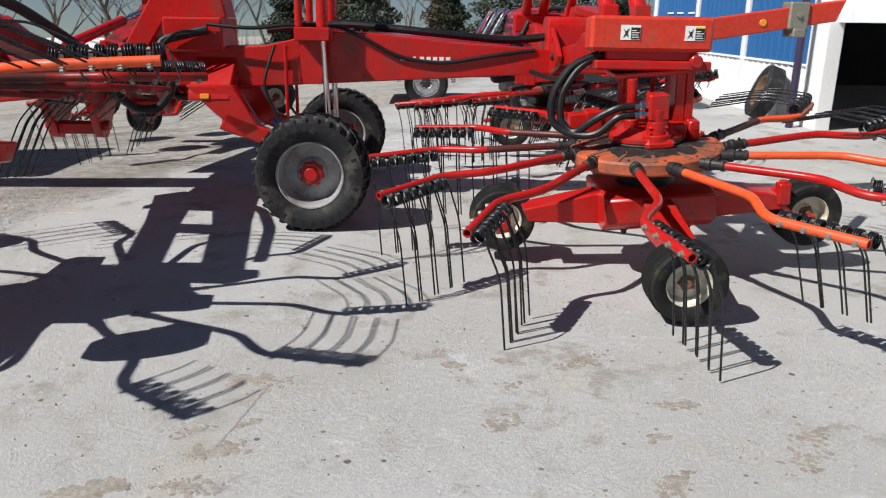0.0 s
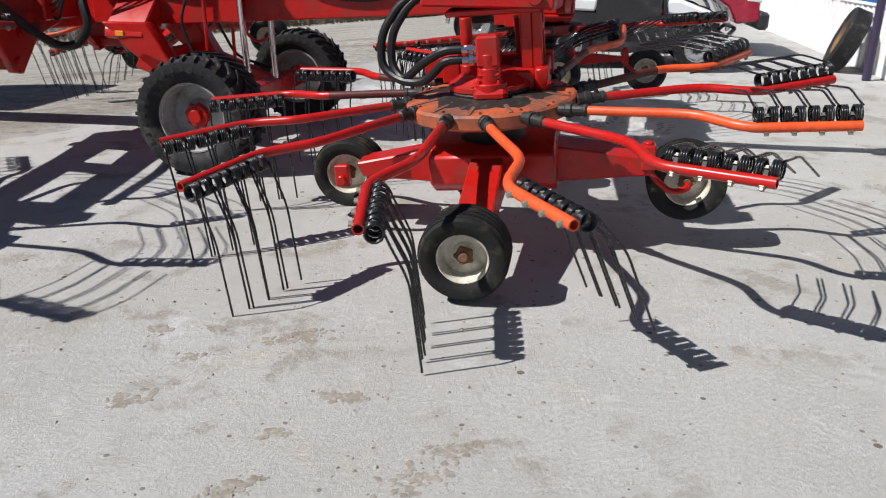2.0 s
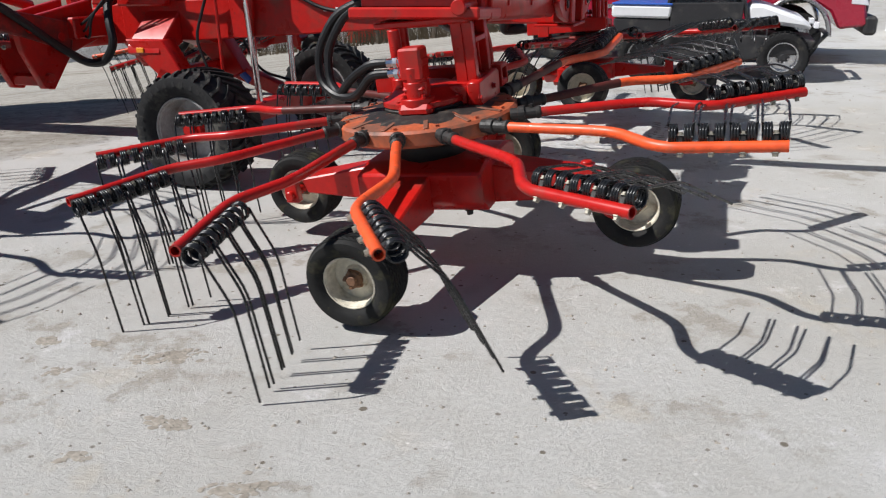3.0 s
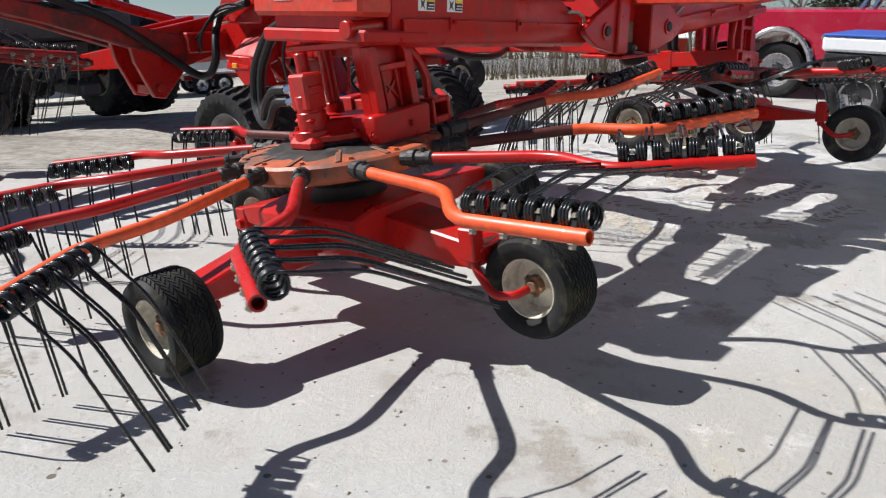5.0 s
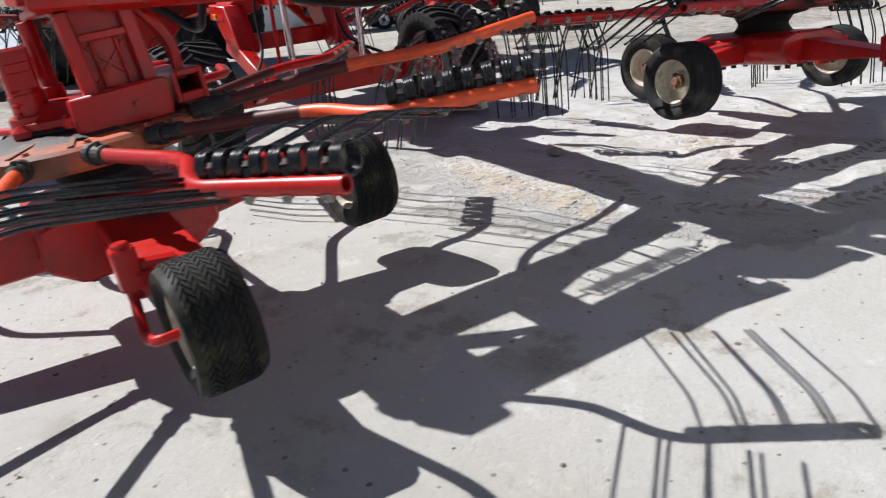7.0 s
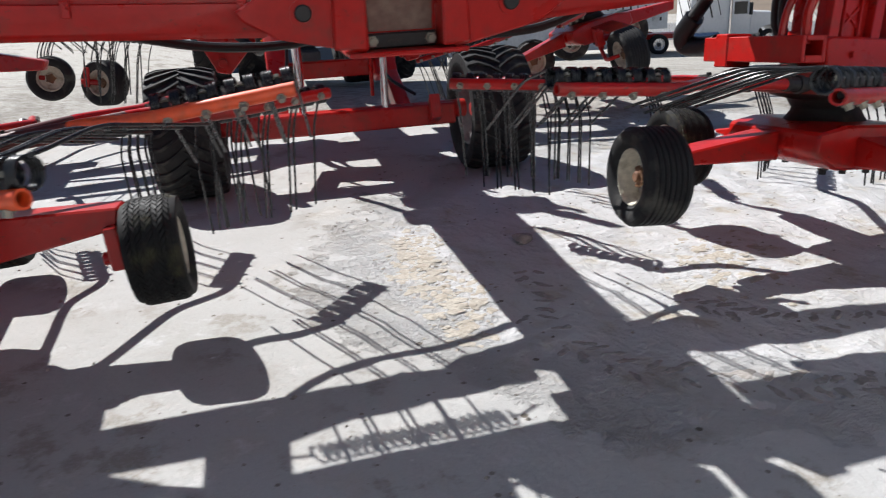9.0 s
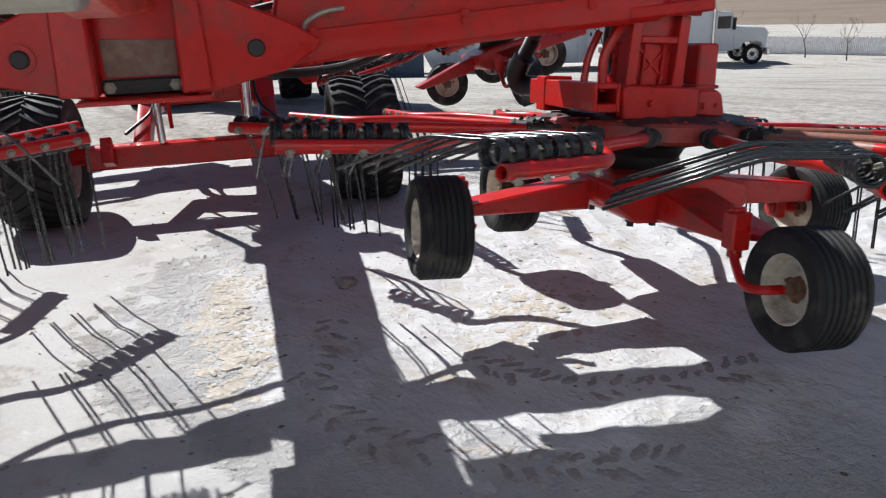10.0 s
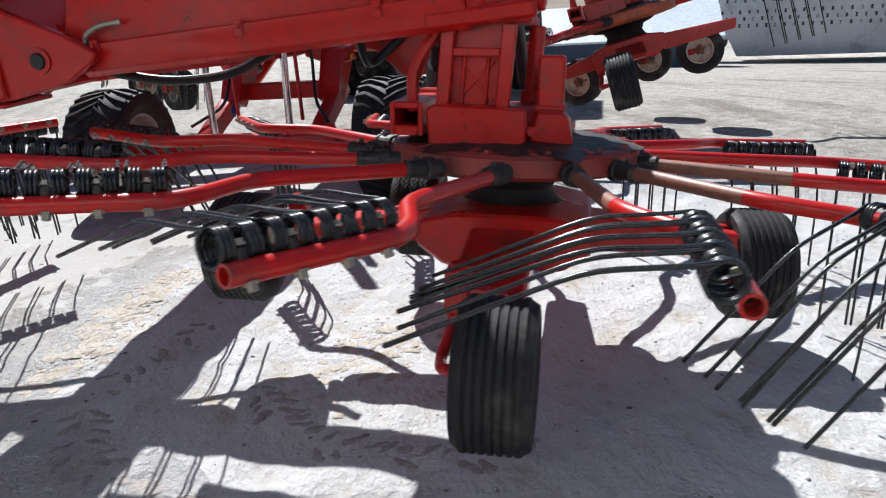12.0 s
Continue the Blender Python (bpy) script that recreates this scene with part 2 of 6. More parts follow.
def arm_mesh(side):
    """A tine arm: a bent tube with an open end; x runs out to the tip, and the socket lies behind it."""
    bm = bmesh.new()
    line = [(0.50, -0.112, 0.012), (0.62, -0.102, 0.013), (0.95, -0.058, 0.014), (1.05, -0.060, 0.013), (1.23, -0.140, 0.004), (1.31, -0.146, 0.0), (1.70, 0.0, 0.0)]
    pts = rounded([(x, side * y, z) for x, y, z in line], 0.06, 4)
    tip, back = pts[-1], (pts[-2] - pts[-1]).normalized()
    seg = 12
    pts = pts + [tip, tip + back * 0.05]
    radii = [0.0225] * (len(pts) - 2) + [0.0165, 0.0165]
    rings, up0 = [], Vector((0, 0, 1))
    n = len(pts) - 2
    for i, p in enumerate(pts):
        d = (pts[min(i + 1, n - 1)] - pts[max(min(i, n - 1) - 1, 0)]).normalized()
        s = d.cross(up0).normalized()
        u = s.cross(d)
        rings.append([bm.verts.new(p + (s * math.cos(2 * math.pi * k / seg) + u * math.sin(2 * math.pi * k / seg)) * radii[i]) for k in range(seg)])
    for i, (a, b) in enumerate(zip(rings, rings[1:])):
        for k in range(seg):
            f = bm.faces.new((a[k], a[(k + 1) % seg], b[(k + 1) % seg], b[k]))
            f.material_index = 1 if pts[i].x < 0.97 else 0
    bm.faces.new(rings[0])
    bm.faces.new(rings[-1])
    me = bpy.data.meshes.new("tine_arm")
    bmesh.ops.recalc_face_normals(bm, faces=bm.faces)
    lim = radians(50)
    for e in bm.edges:
        e.smooth = len(e.link_faces) == 2 and e.calc_face_angle(0) < lim
    for f in bm.faces:
        f.smooth = True
    bm.to_mesh(me)
    bm.free()
    me.materials.append(RED)
    me.materials.append(RED)
    return me


def socket_mesh(side):
    bm = bmesh.new()
    a, b = Vector((0.40, side * -0.122, 0.010)), Vector((0.545, side * -0.108, 0.013))
    cyl(bm, a, b, 0.030, 14, 0, 0.027)
    d = (b - a).normalized()
    cyl(bm, a + d * 0.035, a + d * 0.07, 0.037, 16)
    cyl(bm, b - d * 0.025, b - d * 0.004, 0.0305, 16)
    bolt(bm, a + d * 0.10 + Vector((0, 0, 0.029)), (0, 0, 1), 0.008, 0.010)
    me = bpy.data.meshes.new("socket")
    bmesh.ops.recalc_face_normals(bm, faces=bm.faces)
    bm.to_mesh(me)
    bm.free()
    me.materials.append(GREASE)
    return me


ROLL = [(-180, 1), (-166, 17), (-152, 38), (-138, 60), (-110, 77), (-82, 73), (-55, 78), (-27, 60), (0, 22), (28, 0), (180, 1)]


def roll_at(a):
    a = (a + 180) % 360 - 180
    for (p, u), (q, v) in zip(ROLL, ROLL[1:]):
        if p <= a <= q:
            return u + (v - u) * (a - p) / (q - p)
    return 0


TINE = {1: tine_mesh(1), -1: tine_mesh(-1)}
TINE_FAR = {1: tine_mesh(1, False), -1: tine_mesh(-1, False)}
ARM = {1: arm_mesh(1), -1: arm_mesh(-1)}
SOCKET = {1: socket_mesh(1), -1: socket_mesh(-1)}


def tine_arm(at, side, angle, roll, paint, label, near=True, rise=0.0):
    """One arm with its socket and four double tines, on a rotor at the matrix at."""
    arm = new("tine_arm", ARM[side])
    arm.parent = rake
    arm.matrix_local = at @ pose(0, 0, 0, 0, 0, angle) @ pose(0, 0, 0, 0, -rise, 0)
    for slot, coat in zip(arm.material_slots, paint):
        slot.link = 'OBJECT'
        slot.material = coat
    tagged(arm, label)
    s = new("socket", SOCKET[side])
    s.parent = arm
    tagged(s, "greasy black iron socket")
    a, b = Vector((1.31, side * -0.146, 0.0)), Vector((1.70, 0, 0))
    run = (b - a).normalized()
    turn = Matrix(((run.x, -run.y, 0, 0), (run.y, run.x, 0, 0), (0, 0, 1, 0), (0, 0, 0, 1)))
    for i in range(4):
        t = new("spring_tine", (TINE if near else TINE_FAR)[side])
        t.parent = arm
        p = a + run * (0.042 + 0.110 * i)
        t.matrix_local = Matrix.Translation(p) @ turn @ pose(0, 0, 0, side * roll + random.uniform(-1.3, 1.3), 0, random.uniform(-1.2, 1.2))
    return arm


def wheel_meshes(name, radius, width, rim_r, tread, rubber, rim_paint, hub_paint, single=False):
    """Tyre, rim and hub about the x axis, the tyre with its own tread; single: each lug a piece of its own."""
    turn = Matrix.Rotation(radians(90), 4, 'Y')
    h = width / 2
    bm = bmesh.new()
    body = radius - {"turf": 0.007, "rib": 0.006, "chevron": 0.022}[tread]
    sh = radius - rim_r
    prof = [(rim_r, -h * 0.72), (rim_r + 0.25 * sh, -h * 0.93), (rim_r + 0.55 * sh, -h), (rim_r + 0.8 * sh, -h * 0.97), (body - 0.06 * sh, -h * 0.86)]
    if tread == "rib":
        n = 7
        for i in range(n):
            x0, x1 = -h * 0.8 + 1.6 * h * i / n, -h * 0.8 + 1.6 * h * (i + 1) / n
            prof += [(body, x0), (radius, x0 + 0.004), (radius, x1 - 0.007), (body, x1 - 0.003)]
    else:
        prof += [(body, -h * 0.72), (body + 0.004, 0), (body, h * 0.72)]
    prof += [(body - 0.06 * sh, h * 0.86), (rim_r + 0.8 * sh, h * 0.97), (rim_r + 0.55 * sh, h), (rim_r + 0.25 * sh, h * 0.93), (rim_r, h * 0.72)]
    lathe(bm, prof, 48, turn, 0, True)

    def at(x, a, r):
        return (x, r * math.cos(a), r * math.sin(a))

    tyre = finish(name, bm, rubber)
    bm = bmesh.new()
    if tread == "turf":
        rows, around = 8, 46
        w = 1.56 * h / rows
        for j in range(rows):
            for k in range(around):
                a0 = 2 * math.pi * (k + (0.5 if j % 2 else 0)) / around
                da, sk = 2 * math.pi / around * 0.40, (0.45 if j % 2 else -0.45) * 2 * math.pi / around
                x0 = -0.78 * h + w * j + 0.0012
                x1 = x0 + w - 0.0024
                lo = [bm.verts.new(at(x, a, body - 0.004)) for x, a in ((x0, a0 - da - sk), (x1, a0 - da + sk), (x1, a0 + da + sk), (x0, a0 + da - sk))]
                e = 0.82
                hi = [bm.verts.new(at(x, a, radius - (0.004 if abs(x) > 0.7 * h else 0))) for x, a in ((x0 + 0.001, a0 - da * e - sk), (x1 - 0.001, a0 - da * e + sk), (x1 - 0.001, a0 + da * e + sk), (x0 + 0.001, a0 + da * e - sk))]
                bm.faces.new(hi)
                for i in range(4):
                    bm.faces.new((lo[i], lo[(i + 1) % 4], hi[(i + 1) % 4], hi[i]))
    if tread == "chevron":
        around = 30
        for s in (-1, 1):
            for k in range(1 if single else around):
                a0 = 2 * math.pi * (k + (0.5 if s > 0 else 0)) / around
                line = [(-0.02 * h, 0.0), (0.30 * h, 0.085), (0.62 * h, 0.15), (0.93 * h, 0.165), (1.0 * h, 0.165)]
                half = 0.031
                lo, hi = [], []
                for n, (x, lean) in enumerate(line):
                    r1 = radius if n < 3 else (radius - 0.018 if n == 3 else radius - 0.07)
                    r0 = body - 0.01 if n < 3 else (body - 0.02 if n == 3 else body - 0.075)
                    ww = half * (0.85 if n < 3 else 1.15)
                    hi.append([bm.verts.new(at(s * x, a0 + lean * 1.6 + q * ww * 0.8, r1)) for q in (-1, 1)])
                    lo.append([bm.verts.new(at(s * x, a0 + lean * 1.6 + q * ww * 1.12, r0)) for q in (-1, 1)])
                for n in range(len(line) - 1):
                    bm.faces.new((hi[n][0], hi[n + 1][0], hi[n + 1][1], hi[n][1]))
                    bm.faces.new((lo[n][0], lo[n + 1][0], hi[n + 1][0], hi[n][0]))
                    bm.faces.new((lo[n][1], hi[n][1], hi[n + 1][1], lo[n + 1][1]))
                bm.faces.new((lo[-1][0], lo[-1][1], hi[-1][1], hi[-1][0]))
                bm.faces.new((lo[0][0], hi[0][0], hi[0][1], lo[0][1]))
                if single:
                    lug = part("lug", bm, rubber, tyre)
                    for q in range(1, around):
                        other = new("lug", lug.data)
                        other.parent = tyre
                        other.matrix_local = Matrix.Rotation(2 * math.pi * q / around, 4, 'X')
                    bm = bmesh.new()
    if len(bm.faces):
        tagged(part("tread", bm, rubber, tyre, "worn tread blocks"), kind="stuff")
    else:
        bm.free()
    bm = bmesh.new()
    k = rim_r
    lathe(bm, [(k * 1.04, -h * 0.80), (k * 1.06, -h * 0.74), (k * 0.97, -h * 0.70), (k * 0.93, -h * 0.35), (k * 0.90, -h * 0.04), (k * 0.50, -h * 0.08), (k * 0.42, -h * 0.22), (k * 0.22, -h * 0.24),
               (k * 0.22, h * 0.24), (k * 0.42, h * 0.22), (k * 0.50, h * 0.08), (k * 0.90, h * 0.04), (k * 0.93, h * 0.35), (k * 0.97, h * 0.70), (k * 1.06, h * 0.74), (k * 1.04, h * 0.80),
               (k * 1.0, h * 0.80), (k * 0.96, h * 0.3), (k * 0.96, -h * 0.3), (k * 1.0, -h * 0.80)], 36, turn, 0, True)
    rim = part("rim", bm, rim_paint, tyre, "painted steel rim")
    bm = bmesh.new()
    cyl(bm, (-h * 0.62, 0, 0), (h * 0.62, 0, 0), k * 0.2, 14)
    cyl(bm, (-h * 0.46, 0, 0), (h * 0.46, 0, 0), k * 0.34, 16)
    for s in (-1, 1):
        for i in range(5 if radius < 0.3 else 8):
            a = 2 * math.pi * i / (5 if radius < 0.3 else 8)
            bolt(bm, (s * h * 0.34, k * 0.33 * math.cos(a), k * 0.33 * math.sin(a)), (s, 0, 0), 0.008 if radius < 0.3 else 0.014, 0.014)
    part("hub", bm, hub_paint, tyre, "hub with its nuts")
    return tyre


# ---- one rotor: cover, chassis with four wheels, head, arms ----
turf_wheel = wheel_meshes("rotor_wheel", 0.203, 0.205, 0.112, "turf", RUBBER_GRASS, RIM_WHITE, RUST)
turf_wheel.parent = rake
tagged(turf_wheel, "small turf tyre with block tread and dried grass on it")
rib_wheel = wheel_meshes("rotor_wheel", 0.203, 0.205, 0.112, "rib", RUBBER_DUSTY, RIM_WHITE, RUST)
rib_wheel.parent = rake
tagged(rib_wheel, "small ribbed tyre on a cream steel rim")


def rotor_cover(at, paint=HUB_ORANGE, label="dusty orange rotor cover"):
    bm = bmesh.new()
    lathe(bm, [(0.30, -0.135), (0.425, -0.125), (0.445, -0.11), (0.445, -0.055), (0.432, -0.043), (0.20, -0.018), (0.19, -0.03)], 26)
    for i in range(13):
        a = radians(i * STEP + 6)
        m = Matrix.Rotation(a, 4, 'Z')
        bolt(bm, m @ Vector((0.40, 0.05, -0.042)), (0, 0, 1), 0.010, 0.008)
    cover = part("rotor_cover", bm, paint, rake, label, m=at)
    for i in range(13):
        bm = bmesh.new()
        prism(bm, [(0.21, -0.0205), (0.425, -0.0425), (0.425, -0.036), (0.21, -0.015)], "y", -0.011, 0.011, 0.002)
        part("cover_rib", bm, paint, cover, m=Matrix.Rotation(radians(i * STEP + 6), 4, 'Z'))
    bm = bmesh.new()
    lathe(bm, [(0.13, -0.22), (0.15, -0.20), (0.17, -0.165), (0.24, -0.15), (0.27, -0.13), (0.22, -0.10)], 28)
    g = part("bearing_housing", bm, GREASE, cover, "greasy black casting under the cover")
    bm = bmesh.new()
    lathe(bm, [(0.205, -0.03), (0.215, -0.005), (0.20, 0.012), (0.12, 0.016)], 30)
    part("seal_ring", bm, GREASE, cover, "black ring")
    bm = bmesh.new()
    rings = []
    spread = 1.24 if paint is COVER_GRIMY else 1.0
    for r0, lift in ((0.19, 0.001), (0.25 * spread, 0.012), (0.30 * spread, 0.010), (0.345 * spread, -0.002)):
        ring = []
        for k in range(64):
            w = 2 * math.pi * k / 64
            r = r0 * (1 + (0.16 * noise.noise(Vector((3 * math.cos(w), 3 * math.sin(w), 7.0 + at.translation.x))) + 0.10 * noise.noise(Vector((9 * math.cos(w), 9 * math.sin(w), 2.0)))) * (r0 - 0.19) / 0.15)
            ring.append(bm.verts.new((r * math.cos(w), r * math.sin(w), -0.018 - 0.105 * (r - 0.20) + lift * (0.6 + 0.6 * noise.noise(Vector((r * 40, w * 6, 1.0)))))))
        rings.append(ring)
    for p, q in zip(rings, rings[1:]):
        for k in range(64):
            bm.faces.new((p[k], p[(k + 1) % 64], q[(k + 1) % 64], q[k]))
    part("grease_smear", bm, GREASE, cover, "ragged ring of old black grease")
    return cover


def chassis(at, side, wheels):
    """Box beams in a cross under the rotor; wheels: x, y, angle to which the caster is turned, kind."""
    low = 0.06 if side < 0 else 0.0   # the rotors of the other side are shallower below
    bm = bmesh.new()
    prism(bm, [(-0.29, -0.285), (-0.30, -0.43 + low), (-0.20, -0.50 + low), (0.20, -0.50 + low), (0.30, -0.43 + low), (0.29, -0.285), (0.16, -0.255), (-0.16, -0.255)], "y", -0.34, 0.30, 0.012)
    frame_ob = part("chassis", bm, RED, rake, "red box-section rotor chassis", m=at)
    for axis, w, pts in (("y", 0.085, [(-0.28, -0.485 + low), (-0.80, -0.47 + low / 2), (-0.84, -0.40), (-0.28, -0.295)]), ("y", 0.085, [(0.28, -0.485 + low), (0.84, -0.42), (0.86, -0.34), (0.28, -0.295)]),
                         ("x", 0.11, [(-0.33, -0.49 + low), (-0.80, -0.47 + low), (-0.84, -0.38), (-0.33, -0.30)]), ("x", 0.085, [(0.29, -0.49 + low), (0.72, -0.45 + low), (0.75, -0.37), (0.29, -0.30)])):
        bm = bmesh.new()
        prism(bm, pts, axis, -w, w, 0.008)
        part("chassis_beam", bm, RED, frame_ob, "tapered red beam out to a wheel")
    bm = bmesh.new()
    lathe(bm, [(0.20, -0.27), (0.17, -0.25), (0.15, -0.22), (0.14, -0.16)], 16)
    part("king_post", bm, GREASE, frame_ob, "greasy black post under the rotor")
    for x in (-0.16, -0.06, 0.06, 0.16):
        for y in (-0.22, 0.16):
            bm = bmesh.new()
            bolt(bm, (x, y, -0.51 + low), (0, 0, -1), 0.016, 0.02)
            part("bolt", bm, GREASE, frame_ob)
    for x, y, kind, zw, out, *swing in wheels:
        w = again(turf_wheel if kind == "turf" else rib_wheel, rake, at @ pose(x, y, zw, 0, 0, swing[0] if swing else 0) @ Matrix.Rotation(random.uniform(0, 6), 4, 'X'))
        bm = bmesh.new()
        if out == 0:
            inward = -1 if x > 0 else 1
            cyl(bm, (x + inward * 0.02, y, zw), (x + inward * 0.20, y, zw), 0.026, 14)
            prism(bm, [(x + inward * 0.125, zw - 0.045), (x + inward * 0.175, zw - 0.045), (x + inward * 0.175, -0.40), (x + inward * 0.125, -0.40)], "y", y - 0.04, y + 0.04, 0.006)
            part("stub_axle", bm, RED, frame_ob, "short red axle under the beam's end")
            continue
        end = Vector((x + out * 0.115, y, zw))
        top = Vector((x + out * 0.135, y + 0.20, -0.37))
        low = top + Vector((out * 0.01, -0.01, -0.085))
        sweep(bm, rounded([top, low, (end.x + out * 0.05, y + 0.09, zw - 0.015), end + Vector((out * 0.03, 0, 0)), end - Vector((out * 0.03, 0, 0))], 0.05, 4), 0.0165, 10)
        inner = Vector((min(max(x, -0.8), 0.8), min(max(y + 0.2, -0.8), 0.7), -0.39))
        sweep(bm, [top, inner], 0.028, 8)
        box(bm, (-0.035, -0.035, -0.06), (0.035, 0.035, 0.07), 0.006, Matrix.Translation(top))
        cyl(bm, top + Vector((0, 0, -0.09)), top + Vector((0, 0, 0.085)), 0.026, 14)
        part("wheel_fork", bm, RED, frame_ob, "bent red tube that carries the wheel")
    return frame_ob


def head(at, side, motor):
    """The drive head over a rotor; side: 1 where its outer end lies at +x."""
    s = side
    S = Matrix.Diagonal((s, 1, 1, 1))
    bm = bmesh.new()
    lathe(bm, [(0.200, -0.004), (0.215, 0.008), (0.215, 0.03), (0.185, 0.04), (0.150, 0.075), (0.135, 0.085)], 36)
    prism(bm, [(-0.265, -0.035), (0.03, -0.042), (0.062, -0.015), (0.058, 0.09), (-0.25, 0.10), (-0.278, 0.085)], "y", -0.30, -0.235, 0.008)
    prism(bm, [(-0.26, -0.02), (0.05, -0.02), (0.05, 0.08), (-0.24, 0.09)], "y", -0.235, -0.10, 0.01)
    for q in range(8):
        w = radians(45 * q + 20)
        bolt(bm, (0.197 * math.cos(w), 0.197 * math.sin(w), 0.028), (0, 0, 1), 0.009, 0.010)
    bolt(bm, (-0.15, -0.302, 0.03), (0, -1, 0), 0.012)
    bolt(bm, (0.08, -0.302, 0.02), (0, -1, 0), 0.012)
    bmesh.ops.transform(bm, matrix=S, verts=bm.verts)
    base = part("drive_head", bm, RED, rake, "red cast drive head over the rotor", m=at)
    # hollow beam beside the head, its end open towards the rear
    bm = bmesh.new()
    for lo, hi in (((-0.395, -0.31, -0.005), (-0.378, 0.40, 0.105)), ((-0.30, -0.31, -0.005), (-0.283, 0.40, 0.105)), ((-0.378, -0.31, 0.083), (-0.30, 0.40, 0.105)), ((-0.378, -0.31, -0.005), (-0.30, 0.40, 0.027)), ((-0.378, 0.37, 0.027), (-0.30, 0.40, 0.083))):
        box(bm, lo, hi, 0.004)
    box(bm, (-0.40, 0.20, -0.03), (-0.27, 0.30, 0.12), 0.006)
    bmesh.ops.transform(bm, matrix=S, verts=bm.verts)
    part("hollow_beam", bm, RED, base, "red hollow beam with an open end")
    bm = bmesh.new()
    lathe(bm, [(0.30, -0.03), (0.325, -0.045), (0.315, -0.062), (0.25, -0.066)], 40)
    part("greasy_seal", bm, GREASE, base, "wide black greasy seal")
    bm = bmesh.new()
    prism(bm, [(-0.245, 0.068), (-0.01, 0.063), (0.01, 0.37), (-0.225, 0.37)], "y", -0.225, -0.165, 0.006)
    bmesh.ops.transform(bm, matrix=S, verts=bm.verts)
    tower = part("tower", bm, RED, base, "red welded tower with a recessed face")
    for pts in ([(-0.25, 0.068), (-0.205, 0.067), (-0.187, 0.36), (-0.232, 0.36)], [(-0.05, 0.064), (-0.005, 0.063), (0.013, 0.36), (-0.032, 0.36)],
                [(-0.206, 0.068), (-0.049, 0.068), (-0.048, 0.098), (-0.203, 0.098)], [(-0.194, 0.255), (-0.039, 0.255), (-0.038, 0.282), (-0.192, 0.282)],
                [(-0.172, 0.097), (-0.160, 0.097), (-0.151, 0.256), (-0.163, 0.256)], [(-0.092, 0.097), (-0.080, 0.097), (-0.071, 0.256), (-0.083, 0.256)]):
        bm = bmesh.new()
        thin = abs(pts[0][0] - pts[1][0]) < 0.02
        prism(bm, pts, "y", -0.245 if thin else -0.272, -0.2245, 0.004)
        bmesh.ops.transform(bm, matrix=S, verts=bm.verts)
        part("face_rail", bm, RED, tower)
    for q in (-1, 1):
        bm = bmesh.new()
        box(bm, (-0.088, -0.006, -0.006), (0.088, 0.006, 0.006), 0.002, Matrix.Translation((-0.121, -0.229, 0.176)) @ Matrix.Rotation(q * radians(46), 4, 'Y'))
        bmesh.ops.transform(bm, matrix=S, verts=bm.verts)
        part("brace", bm, RED, tower)
    bm = bmesh.new()
    box(bm, (-0.27, -0.27, 0.362), (0.06, 0.20, 0.392), 0.006)
    bmesh.ops.transform(bm, matrix=S, verts=bm.verts)
    part("top_plate", bm, RED, base, "red plate on top of the tower")
    bm = bmesh.new()
    cyl(bm, (-0.38, -0.25, 0.425), (0.10, -0.25, 0.435), 0.036, 16)
    bmesh.ops.transform(bm, matrix=S, verts=bm.verts)
    part("cross_tube", bm, RED, base, "round red cross tube")
    for x, y in ((0.045, 0.10), (-0.10, 0.12)):
        bm = bmesh.new()
        cyl(bm, (x, y, 0.05), (x + 0.015, y, 0.36), 0.03, 14)
        cyl(bm, (x, y, 0.05), (x + 0.004, y, 0.13), 0.042, 14)
        bmesh.ops.transform(bm, matrix=S, verts=bm.verts)
        part("steering_tube", bm, RED, base, "upright red tube")
    # upright lever in front of the bracket
    bm = bmesh.new()
    sweep(bm, rounded([(-0.33, -0.24, 0.07), (-0.335, -0.24, 0.20), (-0.30, -0.24, 0.27), (-0.255, -0.23, 0.33)], 0.04, 3), 0.02, 8)
    sweep(bm, rounded([(-0.36, -0.12, 0.07), (-0.345, -0.12, 0.20), (-0.30, -0.12, 0.30)], 0.04, 3), 0.016, 8)
    bmesh.ops.transform(bm, matrix=S, verts=bm.verts)
    part("lever", bm, RED, base, "bent red lever")
    bm = bmesh.new()
    mx, my, up = motor or (s * 0.17, 0.02, 0.0)
    shift = Matrix.Translation((s * mx - 0.17, my - 0.02, up))
    if s > 0:
        # this head's motor is boxed in a plain column on a flared foot
        prism(bm, [(0.105, -0.02 - up), (0.255, -0.03 - up), (0.235, 0.06 - up), (0.215, 0.08 - up), (0.13, 0.08 - up), (0.125, 0.06 - up)], "y", -0.06, 0.10, 0.008)
        box(bm, (0.128, -0.036, 0.07 - up), (0.216, 0.076, 0.262 - up), 0.008)
        box(bm, (0.120, -0.044, 0.085 - up), (0.224, 0.084, 0.10 - up), 0.004)
        bolt(bm, (0.15, -0.06, 0.02 - up), (0, -1, 0), 0.010, 0.012)
        bolt(bm, (0.21, -0.06, 0.02 - up), (0, -1, 0), 0.010, 0.012)
    else:
        cyl(bm, (0.17, 0.02, -0.03 - up), (0.17, 0.02, 0.055), 0.085, 18)
        box(bm, (0.07, -0.07, -0.03), (0.26, 0.10, 0.03), 0.02)
        cyl(bm, (0.17, 0.02, 0.05), (0.172, 0.02, 0.13), 0.062, 20)
        box(bm, (0.112, -0.038, 0.085), (0.228, 0.078, 0.108), 0.012)
        cyl(bm, (0.172, 0.02, 0.12), (0.176, 0.02, 0.20), 0.056, 20)
